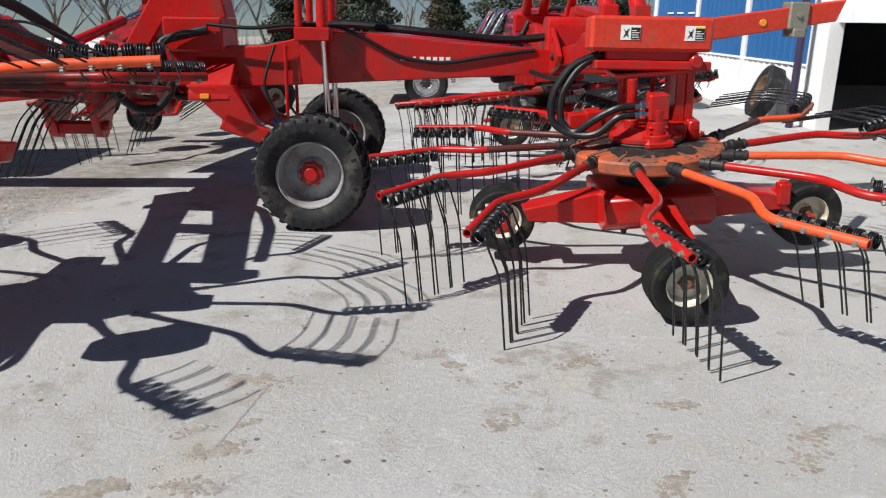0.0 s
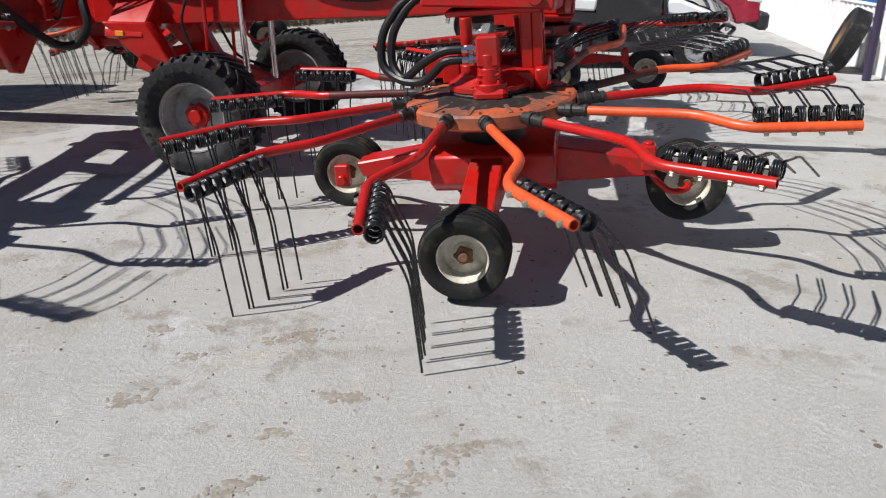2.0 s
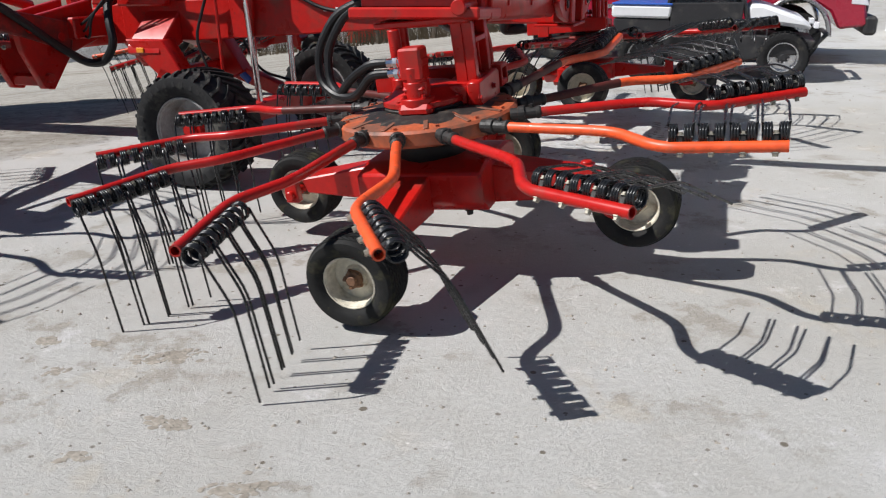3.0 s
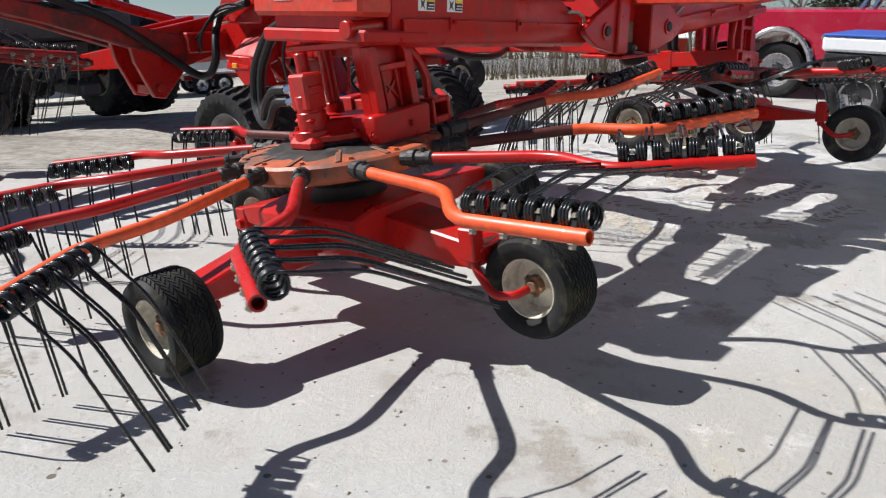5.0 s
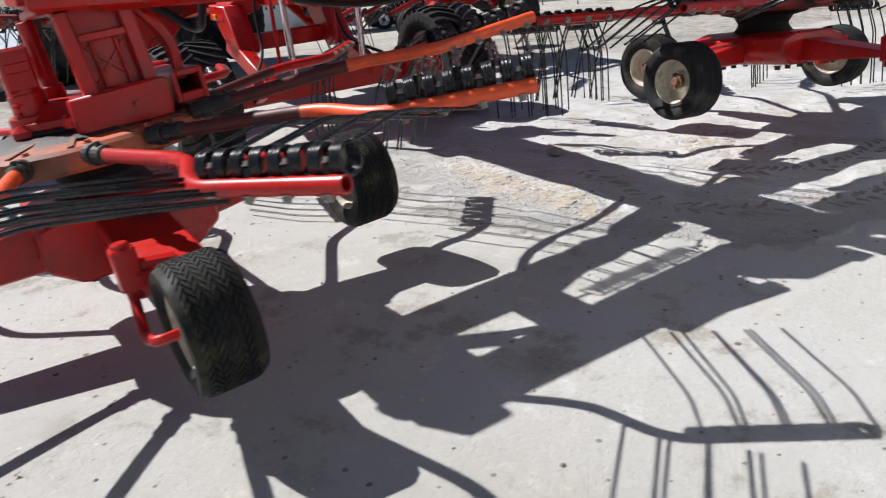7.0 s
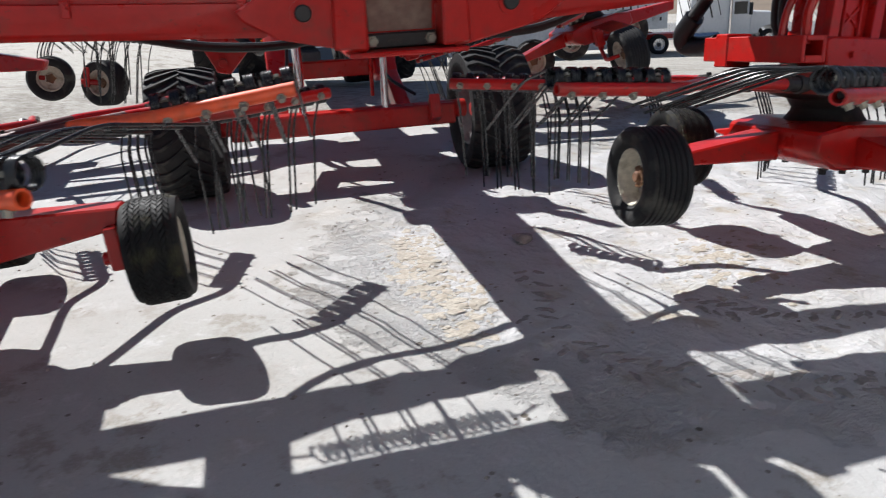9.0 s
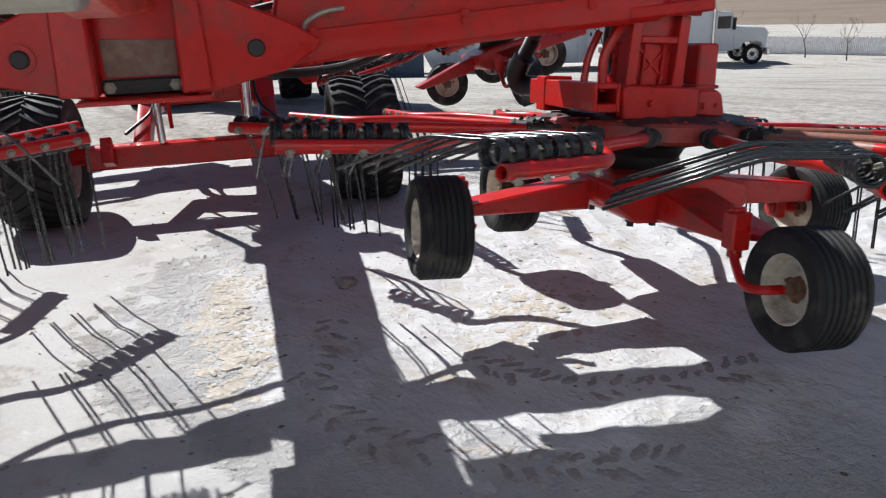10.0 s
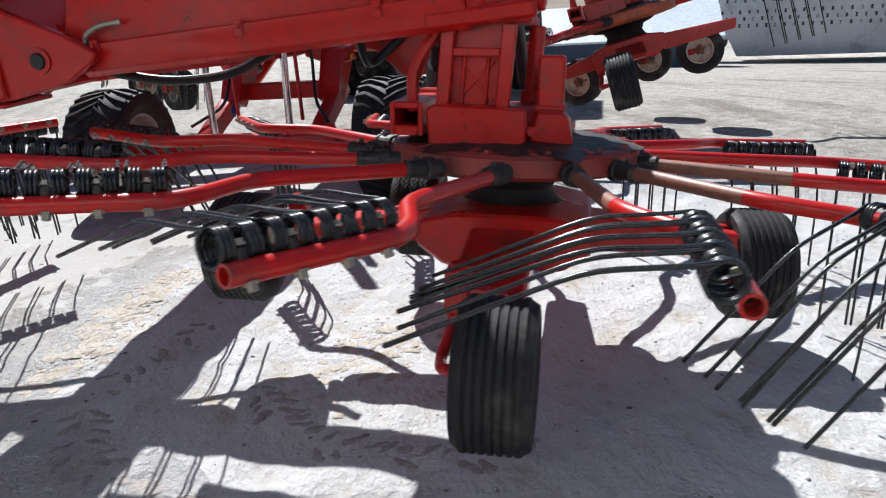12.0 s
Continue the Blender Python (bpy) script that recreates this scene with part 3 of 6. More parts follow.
        box(bm, (0.122, -0.036, 0.135), (0.226, 0.076, 0.285), 0.010)
        for q in range(4):
            a = radians(45 + 90 * q)
            bolt(bm, (0.17 + 0.07 * math.cos(a), 0.02 + 0.07 * math.sin(a), 0.055), (0, 0, 1), 0.010, 0.014)
        box(bm, (0.13, -0.04, 0.20), (0.21, -0.025, 0.235), 0.004)
    bmesh.ops.transform(bm, matrix=S @ shift, verts=bm.verts)
    part("hydraulic_motor", bm, RED, base, "red hydraulic motor standing on the head")
    # two black hoses from the motor
    for d in (0.0, 0.055):
        bm = bmesh.new()
        z = 0.22 + up - d * 0.9
        sweep(bm, rounded([(mx + s * 0.01, my + 0.13, z), (mx + s * 0.01, my + 0.22, z), (mx - s * 0.02, my + 0.34, z - 0.06 - d), (mx - s * 0.08, my + 0.46 + d * 0.4, 0.06), (mx - s * 0.13, my + 0.53 + d, 0.13), (mx - s * 0.15, my + 0.52 + d, 0.29), (mx - s * 0.17, my + 0.40 + d, 0.45), (mx - s * 0.17, my + 0.24 + d, 0.50)], 0.12, 5), 0.022, 10)
        part("hose", bm, HOSE, base, "black hydraulic hose")
    bm = bmesh.new()
    for d in (0.0, 0.055):
        z = 0.22 + up - d * 0.9
        cyl(bm, (mx + s * 0.01, my + 0.045, z), (mx + s * 0.01, my + 0.16, z), 0.021, 8)
        cyl(bm, (mx + s * 0.01, my + 0.07, z), (mx + s * 0.01, my + 0.10, z), 0.027, 6)
    part("hose_fitting", bm, CHROME, base, "bright hose fittings")
    return base


def rotor(x, y, z, tilt, pitch, side, first, paints, wheels, near=True, with_head=True, bent={}, cover=(), turn=0, arms=None, motor=None, gone=(), droop=1.0, rise={}):
    """bent: the degrees by which single arms stand off their even spacing; arms: their own pose, where it differs; gone: arms taken off for the road; droop: how far its tines rise, as a share of the usual; rise: the degrees by which single arms are bent upwards."""
    at = pose(x, y, z, pitch, tilt, 0)
    ring = at if arms is None else arms
    body = at @ Matrix.Translation((0, 0, 0.098))
    rotor_cover(body, *cover)
    chassis(body, side, wheels)
    if with_head:
        head(body, -side, motor)
    for k in range(ARMS):
        if k in gone:
            continue
        a = first + k * STEP + bent.get(k, 0)
        ph = a if side > 0 else 180 - a
        paint, label = paints.get(k, ((RED, RED), "bent red tine arm"))
        tine_arm(ring, side, a, droop * roll_at(ph + turn), paint, label, near, rise.get(k, 0.0))


OR = ((ORANGE, ORANGE), "faded orange tine arm")
# inner halves: grease together with shade put into the colour
OG = ((ORANGE, ARM_GREASE_SHADE), "orange tine arm, its inner half dark with grease and painted-in shade")
RG = ((RED, ARM_GREASE_SHADE), "red tine arm, its inner half dark with grease and painted-in shade")
BR = ((RED, BROWN), "red tine arm, its inner half worn brown")
GR = ((RED_GRIMY, ARM_GREASE_SHADE), "grimy dark red tine arm")
rotor(-1.965, 0, 0.72, -4.0, -4.7, 1, -82.4, {12: OR, 10: OR, 1: OG, 2: OG, 3: RG, 4: RG, 5: RG, 6: RG},
      [(-0.92, 0.03, "turf", -0.525, 0), (0.02, -0.995, "turf", -0.535, -1), (0.97, -0.09, "turf", -0.52, 0), (0.14, 0.86, "turf", -0.48, 0)], bent={1: -0.7, 2: 3.2, 8: -1.7, 9: 3.8, 10: 0.5, 11: -0.6, 12: -0.5}, arms=pose(-1.965, -0.026, 0.745, -4.15, -4.85, 0), motor=(-0.145, -0.02, 0.0), rise={2: 2.7})
rotor(1.965, -0.01, 0.748, 4.0, -4.9, -1, -100.65, {1: BR, 2: BR, 3: BR},
      [(-0.97, -0.20, "rib", -0.455, 1), (0.06, -1.02, "rib", -0.52, -1), (0.88, 0.05, "rib", -0.47, 0, 10), (-0.45, 0.48, "turf", -0.43, 0)], cover=(COVER_GRIMY, "grimy dark red rotor cover"), bent={0: 0.8, 1: 2.0, 5: 1.3, 8: -0.8, 9: -1.9}, arms=pose(1.921, -0.049, 0.745, -5.76, 4.76, 0), motor=(0.128, -0.17, -0.05), droop=0.91, turn=-12)
rotor(-3.00, 4.05, 1.13, 8.5, -4, 1, 10, {k: GR for k in range(13) if k != 9} | {9: OR}, [(-0.5, 0.8, "rib", -0.55, 0), (1.20, 0.62, "rib", -0.53, 0, 56), (0.68, 0.95, "rib", -0.54, 0, 96), (-0.5, -0.75, "rib", -0.54, 0)], False, cover=(COVER_GRIMY, "grimy dark red rotor cover"), turn=15)
rotor(2.50, 4.05, 0.95, -14, -5, -1, 20, {4: OR}, [(-0.47, 0.40, "rib", -0.50, 0, 75), (-0.11, -1.0, "rib", -0.53, -1), (0.60, 0.52, "rib", -0.53, 0, 84), (0.20, 1.10, "rib", -0.51, 0, 80)], False, gone=(1, 2, 3, 9, 10, 11, 12))
for spare in (turf_wheel, rib_wheel):
    for o in (*spare.children, spare):
        bpy.data.objects.remove(o)

# ---- frame ----
bm = bmesh.new()
prism(bm, [(0.25, 1.06), (2.7, 0.92), (3.4, 0.92), (3.4, 1.22), (2.6, 1.24), (2.1, 1.36), (1.75, 1.35), (0.98, 1.28), (0.25, 1.24)], "x", -0.17, 0.17, 0.01)
beam = part("main_beam", bm, RED, rake, "long red main beam")
bm = bmesh.new()
for i, w in enumerate((0.10, 0.02, 0.035, 0.035, 0.035, 0.035, 0.035)):
    y = 1.52 - i * 0.052 - (0.05 if i else 0)
    box(bm, (-0.1735, y - w, 1.145), (-0.1705, y, 1.155 if i == 0 else 1.175), 0)
part("lettering", bm, WHITE_STICKER, beam, "white lettering")
bm = bmesh.new()
box(bm, (-0.26, 2.90, 1.19), (0.26, 3.36, 1.45), 0.015)
part("valve_block", bm, RED, beam, "red box on the beam")
for s in (-1, 1):
    bm = bmesh.new()
    prism(bm, [(2.05, 1.29), (2.32, 1.29), (2.32, 1.39), (2.05, 1.39)], "x", s * 0.17, s * 0.42, 0.008)
    prism(bm, [(2.14, 0.95), (2.30, 0.95), (2.32, 1.29), (2.10, 1.29)], "x", s * 0.17, s * 0.22, 0.006)
    cyl(bm, (s * 0.30, 2.12, 1.39), (s * 0.30, 2.12, 1.95), 0.045, 16)
    cyl(bm, (s * 0.30, 2.30, 1.39), (s * 0.30, 2.30, 1.80), 0.03, 14)
    part("lift_bracket", bm, RED, beam, "bracket over the lift rods")
for s in (-1, 1):
    bm = bmesh.new()
    cyl(bm, (s * 0.27, 2.08, 0.44), (s * 0.29, 2.12, 1.32), 0.024, 16)
    part("lift_rod", bm, CHROME, beam, "bright chromed lift rod")
    bm = bmesh.new()
    cyl(bm, (s * 0.24, 2.42, 0.50), (s * 0.24, 2.42, 1.25), 0.014, 10)
    part("guide_rod", bm, RED, beam)
bm = bmesh.new()
box(bm, (-0.74, 2.03, 0.33), (0.74, 2.17, 0.47), 0.012)
axle = part("axle", bm, RED, rake, "red axle with its swing arms")
bm = bmesh.new()
box(bm, (-0.44, 2.80, 0.60), (0.44, 2.90, 0.72), 0.01)
part("pivot_tube", bm, RED, axle)
for s in (-1, 1):
    bm = bmesh.new()
    prism(bm, [(2.17, 0.35), (2.17, 0.47), (2.85, 0.74), (2.92, 0.62)], "x", s * 0.36, s * 0.46, 0.008)
    part("swing_arm", bm, RED, axle)
    bm = bmesh.new()
    prism(bm, [(1.92, 0.40), (2.05, 0.34), (2.05, 0.46), (1.98, 0.55)], "x", s * 0.55, s * 0.62, 0.006)
    part("axle_lug", bm, RED, axle)
    bm = bmesh.new()
    cyl(bm, (s * 0.46, 2.1, 0.42), (s * 0.82, 2.1, 0.42), 0.06, 18)
    part("stub_axle", bm, RED, axle)
for s in (-1, 1):
    bm = bmesh.new()
    prism(bm, [(s * 0.165, 1.155), (s * 0.455, 0.905), (s * 0.47, 0.84), (s * 0.40, 0.82), (s * 0.165, 0.90)], "y", 2.82, 3.14, 0.010)
    prism(bm, [(3.16, 0.95), (2.95, 0.74), (2.72, 0.56), (2.60, 0.62), (2.80, 0.95)], "x", s * 0.30, s * 0.46, 0.010)
    h = part("swing_arm_bracket", bm, RED, rake, "red bracket with a slanted cover plate")
    bm = bmesh.new()
    box(bm, (s * 0.462, 2.975, 0.848), (s * 0.474, 3.045, 0.888), 0.004)
    part("reflector", bm, AMBER, h, "amber reflector")
    bm = bmesh.new()
    cyl(bm, (s * 0.38, 2.66, 0.60), (s * 0.38, 2.58, 0.53), 0.04, 12)
    part("pin_sleeve", bm, BLUE_PAINT, h, "blue painted sleeve")
big = wheel_meshes("transport_wheel", 0.412, 0.43, 0.228, "chevron", RUBBER_DUSTY, RIM_GREY, RED, True)
tagged(big, "large wide tyre with chevron lugs, dusty")
big.parent = rake
big.matrix_local = pose(-1.0, 2.12, 0.40, 12, 0, 0)
again(big, rake, pose(1.0, 2.12, 0.40, 0, 0, 180))

# ---- rear arms and their hinge ----
bm = bmesh.new()
prism(bm, [(-0.16, 1.06), (0.16, 1.06), (0.16, 1.44), (0.11, 1.50), (-0.11, 1.50), (-0.16, 1.44)], "y", -0.25, 0.35, 0.012)
hinge = part("rear_hinge", bm, RED, rake, "red centre bracket that joins both rear arms")
for x0, x1 in ((-0.27, -0.15), (0.11, 0.21)):
    bm = bmesh.new()
    prism(bm, [(x0, 1.075), (x1, 1.065), (x1, 1.50), (x0 + 0.02, 1.50)] if x0 < 0 else [(x0, 1.065), (x1, 1.075), (x1 - 0.02, 1.50), (x0, 1.50)], "y", -0.365, -0.24, 0.008)
    part("hinge_flange", bm, RED, hinge, "upright red flange")
bm = bmesh.new()
box(bm, (-0.22, -0.37, 1.043), (0.20, -0.10, 1.060), 0.004)
part("bottom_flange", bm, RED, hinge, "red bottom flange")
bm = bmesh.new()
box(bm, (-0.148, -0.272, 1.062), (0.108, -0.247, 1.115), 0.006)
part("grease_strip", bm, GREASE, hinge, "strip black with grease")
for x in (-0.125, 0.085):
    bm = bmesh.new()
    bolt(bm, (x, -0.273, 1.088), (0, -1, 0), 0.014, 0.014)
    part("bolt", bm, ZINC, hinge)
# added plates standing in for unseen upper structure, shaped by its ground shadow
for s in (-1, 1):
    bm = bmesh.new()
    prism(bm, [(s * 0.16, -0.365), (s * 0.50, -0.345), (s * 0.64, -0.20), (s * 0.40, -0.12), (s * 0.16, -0.06)], "z", 1.425, 1.475, 0.008)
    part("gusset_plate", bm, RED, hinge, "flat red plate over the arm's root, added for the shadow it casts")
for s in (-1, 1):
    for y0, y1 in ((-0.345, -0.305), (0.295, 0.33)):
        bm = bmesh.new()
        prism(bm, [(s * 0.155, 1.055), (s * 0.155, 1.42), (s * 0.27, 1.365), (s * 0.46, 1.285), (s * 0.58, 1.215), (s * 0.56, 1.185), (s * 0.45, 1.12)], "y", y0, y1, 0.006)
        part("hinge_plate", bm, RED, hinge, "thick red hinge plate tapering to its arm")
    for y0, y1 in ((-0.362, -0.15), (0.15, 0.35)):
        bm = bmesh.new()
        cyl(bm, (s * 0.36, y0, 1.20), (s * 0.36, y1, 1.20), 0.028, 18)
        part("hinge_pin", bm, GREASE, hinge, "greasy hinge pin")
    bm = bmesh.new()
    lathe(bm, [(0.030, 0.0), (0.046, 0.0), (0.046, 0.008), (0.030, 0.008)], 20, Matrix.Translation((s * 0.36, -0.345, 1.20)) @ Matrix.Rotation(radians(90), 4, 'X'), 0, True)
    part("pin_boss", bm, RED, hinge)
bm = bmesh.new()
prism(bm, [(-0.135, 1.12), (0.095, 1.12), (0.10, 1.235), (-0.14, 1.245)], "y", -0.256, -0.2505, 0.002)
part("guard_plate", bm, SCUFFED, hinge, "scuffed grey-brown plate worn bare of paint")


def rear_arm(side):
    """Two box members side by side with an open gap, from the hinge out to the rotor head; the right one rises a little."""
    lift = 0.10 if side > 0 else 0.07
    at = Matrix.Translation((side * 0.36, 0, 1.19)) @ pose(0, 0, 0, 0, -side * math.degrees(math.atan2(lift, 1.5)), 0)
    S = Matrix.Diagonal((side, 1, 1, 1))
    arm = None
    for y0, y1, top in ((-0.27, -0.16, 0.34 if side > 0 else 0.20), (0.16, 0.28, 0.17)):
        bm = bmesh.new()
        prism(bm, [(0.08, -0.055), (1.56, -0.035), (1.56, top - 0.02), (0.85, top), ((0.14 if side > 0 else 0.36) if y0 < 0 else 0.62, top - 0.02 if y0 < 0 else 0.10), ((0.07 if side > 0 else 0.22) if y0 < 0 else 0.40, 0.095), (0.06, 0.085), (-0.06, 0.06), (-0.06, -0.05)], "y", y0, y1, 0.012)
        bmesh.ops.transform(bm, matrix=S, verts=bm.verts)
        if arm is None:
            arm = part("rear_arm", bm, RED, rake, "wide red arm of two box members that carries a rear rotor", m=at)
        else:
            part("front_member", bm, RED, arm, "second box member of the arm")
    for x0, x1, z1 in ((0.82, 1.02, 0.09), (1.38, 1.56, 0.10), (1.02, 1.38, 0.06)):
        if x0 == 1.02 and side < 0:
            continue
        bm = bmesh.new()
        box(bm, (x0, -0.16, -0.03), (x1, 0.16, z1), 0.008)
        bmesh.ops.transform(bm, matrix=S, verts=bm.verts)
        part("cross_member", bm, RED, arm, "red plate across the gap")
    # cap along the top of the rear member, added to widen the arm's ground shadow
    bm = bmesh.new()
    if side > 0:
        box(bm, (0.10, -0.36, 0.262), (1.20, -0.15, 0.346), 0.010)
    else:
        box(bm, (0.30, -0.335, 0.150), (0.80, -0.15, 0.222), 0.010)
    bmesh.ops.transform(bm, matrix=S, verts=bm.verts)
    part("cap_strip", bm, RED, arm, "red cap along the top of the arm, added for the shadow it casts")
    # in the gap: an extension spring on one arm, a small cylinder on the other
    bm = bmesh.new()
    if side > 0:
        cyl(bm, (0.16, 0.0, 0.10), (0.72, -0.02, 0.12), 0.034, 14)
        cyl(bm, (0.72, -0.02, 0.12), (0.98, -0.03, 0.13), 0.016, 12)
        box(bm, (0.96, -0.06, 0.09), (1.03, 0.0, 0.16), 0.006)
        bmesh.ops.transform(bm, matrix=S, verts=bm.verts)
        part("lock_cylinder", bm, RED, arm, "small red cylinder in the gap")
    else:
        turns = 22
        sweep(bm, [(0.14 + 0.62 * i / (turns * 7), 0.02 + 0.038 * math.cos(2 * math.pi * i / 7), 0.10 + 0.038 * math.sin(2 * math.pi * i / 7)) for i in range(turns * 7 + 1)], 0.0065, 4)
        sweep(bm, [(0.02, 0.02, 0.06), (0.10, 0.02, 0.10), (0.14, 0.02, 0.10)], 0.007, 6)
        sweep(bm, [(0.76, 0.02, 0.10), (0.86, 0.02, 0.08)], 0.007, 6)
        bmesh.ops.transform(bm, matrix=S, verts=bm.verts)
        part("extension_spring", bm, STEEL_DARK, arm, "long black extension spring")
    bm = bmesh.new()
    sweep(bm, rounded([(0.0, -0.10, 0.12), (0.3, -0.09, 0.16), (0.7, -0.10, 0.14), (1.1, -0.08, 0.18), (1.45, -0.04, 0.16)], 0.2, 4), 0.014, 8)
    bmesh.ops.transform(bm, matrix=S, verts=bm.verts)
    part("hose", bm, HOSE, arm, "black hydraulic hose")
    bm = bmesh.new()
    prism(bm, [(-0.295, -0.05), (-0.268, -0.075), (-0.268, 0.035), (-0.295, 0.045)], "x", 0.12, 1.5, 0.005)
    for x in (0.18, 0.72, 1.2):
        box(bm, (x, -0.305, 0.0), (x + 0.03, -0.29, 0.055), 0.003)
        bolt(bm, (x + 0.015, -0.305, 0.035), (0, -1, 0), 0.009)
    bmesh.ops.transform(bm, matrix=S, verts=bm.verts)
    part("side_rail", bm, RED, arm, "folded rail along the arm")
    bm = bmesh.new()
    sweep(bm, rounded([(0.16, -0.29, 0.02), (0.17, -0.31, 0.07), (0.24, -0.31, 0.10), (0.31, -0.29, 0.10)], 0.03, 3), 0.009, 8)
    bmesh.ops.transform(bm, matrix=S, verts=bm.verts)
    part("locking_hook", bm, ZINC, arm, "bright bent hook")
    # end box over the head
    bm = bmesh.new()
    box(bm, (1.56, -0.29, 0.045), (1.74, 0.40, 0.235), 0.018)
    bmesh.ops.transform(bm, matrix=S, verts=bm.verts)
    end = part("end_box", bm, FADED if side < 0 else RED, arm, "painted box at the arm's end")
    bm = bmesh.new()
    box(bm, (1.36, -0.30, -0.06), (1.72, 0.36, -0.005), 0.01)
    box(bm, (1.45, -0.22, -0.01), (1.70, 0.30, 0.06), 0.01)
    bmesh.ops.transform(bm, matrix=S, verts=bm.verts)
    part("mounting_plate", bm, RED, arm, "thick red plate under the box")
    for y in (-0.18, 0.1, 0.28) if side > 0 else (0.1, 0.28):
        bm = bmesh.new()
        cyl(bm, (1.62, y, 0.22), (1.40, y, 0.46), 0.05, 16)
        box(bm, (1.56, y - 0.05, 0.22), (1.66, y + 0.05, 0.30), 0.01)
        bmesh.ops.transform(bm, matrix=S, verts=bm.verts)
        part("lug", bm, RED, arm, "red lug with a round sleeve")
    for y in (0.24, -0.12):
        bm = bmesh.new()
        box(bm, (1.7405, y - 0.005, 0.105), (1.744, y - 0.115, 0.185), 0)
        bmesh.ops.transform(bm, matrix=S, verts=bm.verts)
        part("sticker", bm, WHITE_STICKER, arm, "white warning sticker")
        bm = bmesh.new()
        box(bm, (1.7445, y - 0.062, 0.110), (1.7465, y - 0.112, 0.172), 0)
        prism(bm, [(y - 0.018, 0.118), (y - 0.03, 0.14), (y - 0.02, 0.165), (y - 0.034, 0.15), (y - 0.050, 0.168), (y - 0.042, 0.14), (y - 0.05, 0.118), (y - 0.035, 0.132)], "x", 1.7445, 1.7465, 0)
        bmesh.ops.transform(bm, matrix=S, verts=bm.verts)
        part("print", bm, BLACK_INK, arm)
        if y < 0:
            bm = bmesh.new()
            box(bm, (1.7445, y - 0.062, 0.173), (1.7465, y - 0.112, 0.183), 0)
            bmesh.ops.transform(bm, matrix=S, verts=bm.verts)
            part("print", bm, YELLOW_INK, arm)
        bm = bmesh.new()
        for row, wide in enumerate((0.040, 0.034, 0.042, 0.026)):
            box(bm, (1.7470, y - 0.066, 0.118 + 0.012 * row), (1.7478, y - 0.066 - wide, 0.122 + 0.012 * row), 0)
        bmesh.ops.transform(bm, matrix=S, verts=bm.verts)
        part("small_print", bm, WHITE_STICKER, arm)
    for x in (1.30, 1.12):
        bm = bmesh.new()
        box(bm, (x, -0.2735, 0.075), (x + 0.10, -0.2705, 0.13), 0)
        bmesh.ops.transform(bm, matrix=S, verts=bm.verts)
        part("sticker", bm, WHITE_STICKER, arm, "white warning sticker")
        bm = bmesh.new()
        box(bm, (x + (0.004 if side < 0 else 0.05), -0.2755, 0.080), (x + (0.05 if side < 0 else 0.096), -0.2735, 0.125), 0)
        prism(bm, [(x + 0.06, 0.082), (x + 0.07, 0.1), (x + 0.06, 0.122), (x + 0.076, 0.11), (x + 0.088, 0.124), (x + 0.082, 0.1), (x + 0.088, 0.084), (x + 0.075, 0.095)] if side < 0 else [(x + 0.01, 0.082), (x + 0.02, 0.1), (x + 0.01, 0.122), (x + 0.026, 0.11), (x + 0.038, 0.124), (x + 0.032, 0.1)], "y", -0.2755, -0.2735, 0)
        bmesh.ops.transform(bm, matrix=S, verts=bm.verts)
        part("print", bm, BLACK_INK, arm)
        x0 = x + (0.004 if side < 0 else 0.05)
        bm = bmesh.new()
        box(bm, (x0, -0.2770, 0.112), (x0 + 0.046, -0.2760, 0.125), 0)
        bmesh.ops.transform(bm, matrix=S, verts=bm.verts)
        part("print", bm, YELLOW_INK, arm)
        bm = bmesh.new()
        for row, wide in enumerate((0.036, 0.030)):
            box(bm, (x0 + 0.005, -0.2770, 0.087 + 0.012 * row), (x0 + 0.005 + wide, -0.2760, 0.091 + 0.012 * row), 0)
        bmesh.ops.transform(bm, matrix=S, verts=bm.verts)
        part("small_print", bm, WHITE_STICKER, arm)
    return arm


rear_arm(-1)
rear_arm(1)

# ---- tail boom ----
bm = bmesh.new()
prism(bm, [(-0.32, 1.33), (-1.0, 1.335), (-2.0, 1.50), (-2.06, 1.67), (-1.0, 1.51), (-0.32, 1.50)], "x", -0.06, 0.06, 0.01)
tail = part("tail_boom", bm, FADED, rake, "faded red tail boom rising behind the hinge")
bm = bmesh.new()
box(bm, (-0.085, -1.76, 1.43), (0.085, -1.60, 1.645), 0.012)
box(bm, (-0.10, -1.74, 1.37), (0.10, -1.64, 1.44), 0.008)
bolt(bm, (-0.086, -1.68, 1.54), (-1, 0, 0), 0.02)
part("grey_clamp", bm, ZINC, tail, "grey cast clamp")
bm = bmesh.new()
cyl(bm, (-0.059, -1.40, 1.48), (-0.069, -1.40, 1.48), 0.03, 18)
part("reflector", bm, AMBER, tail, "round amber reflector")

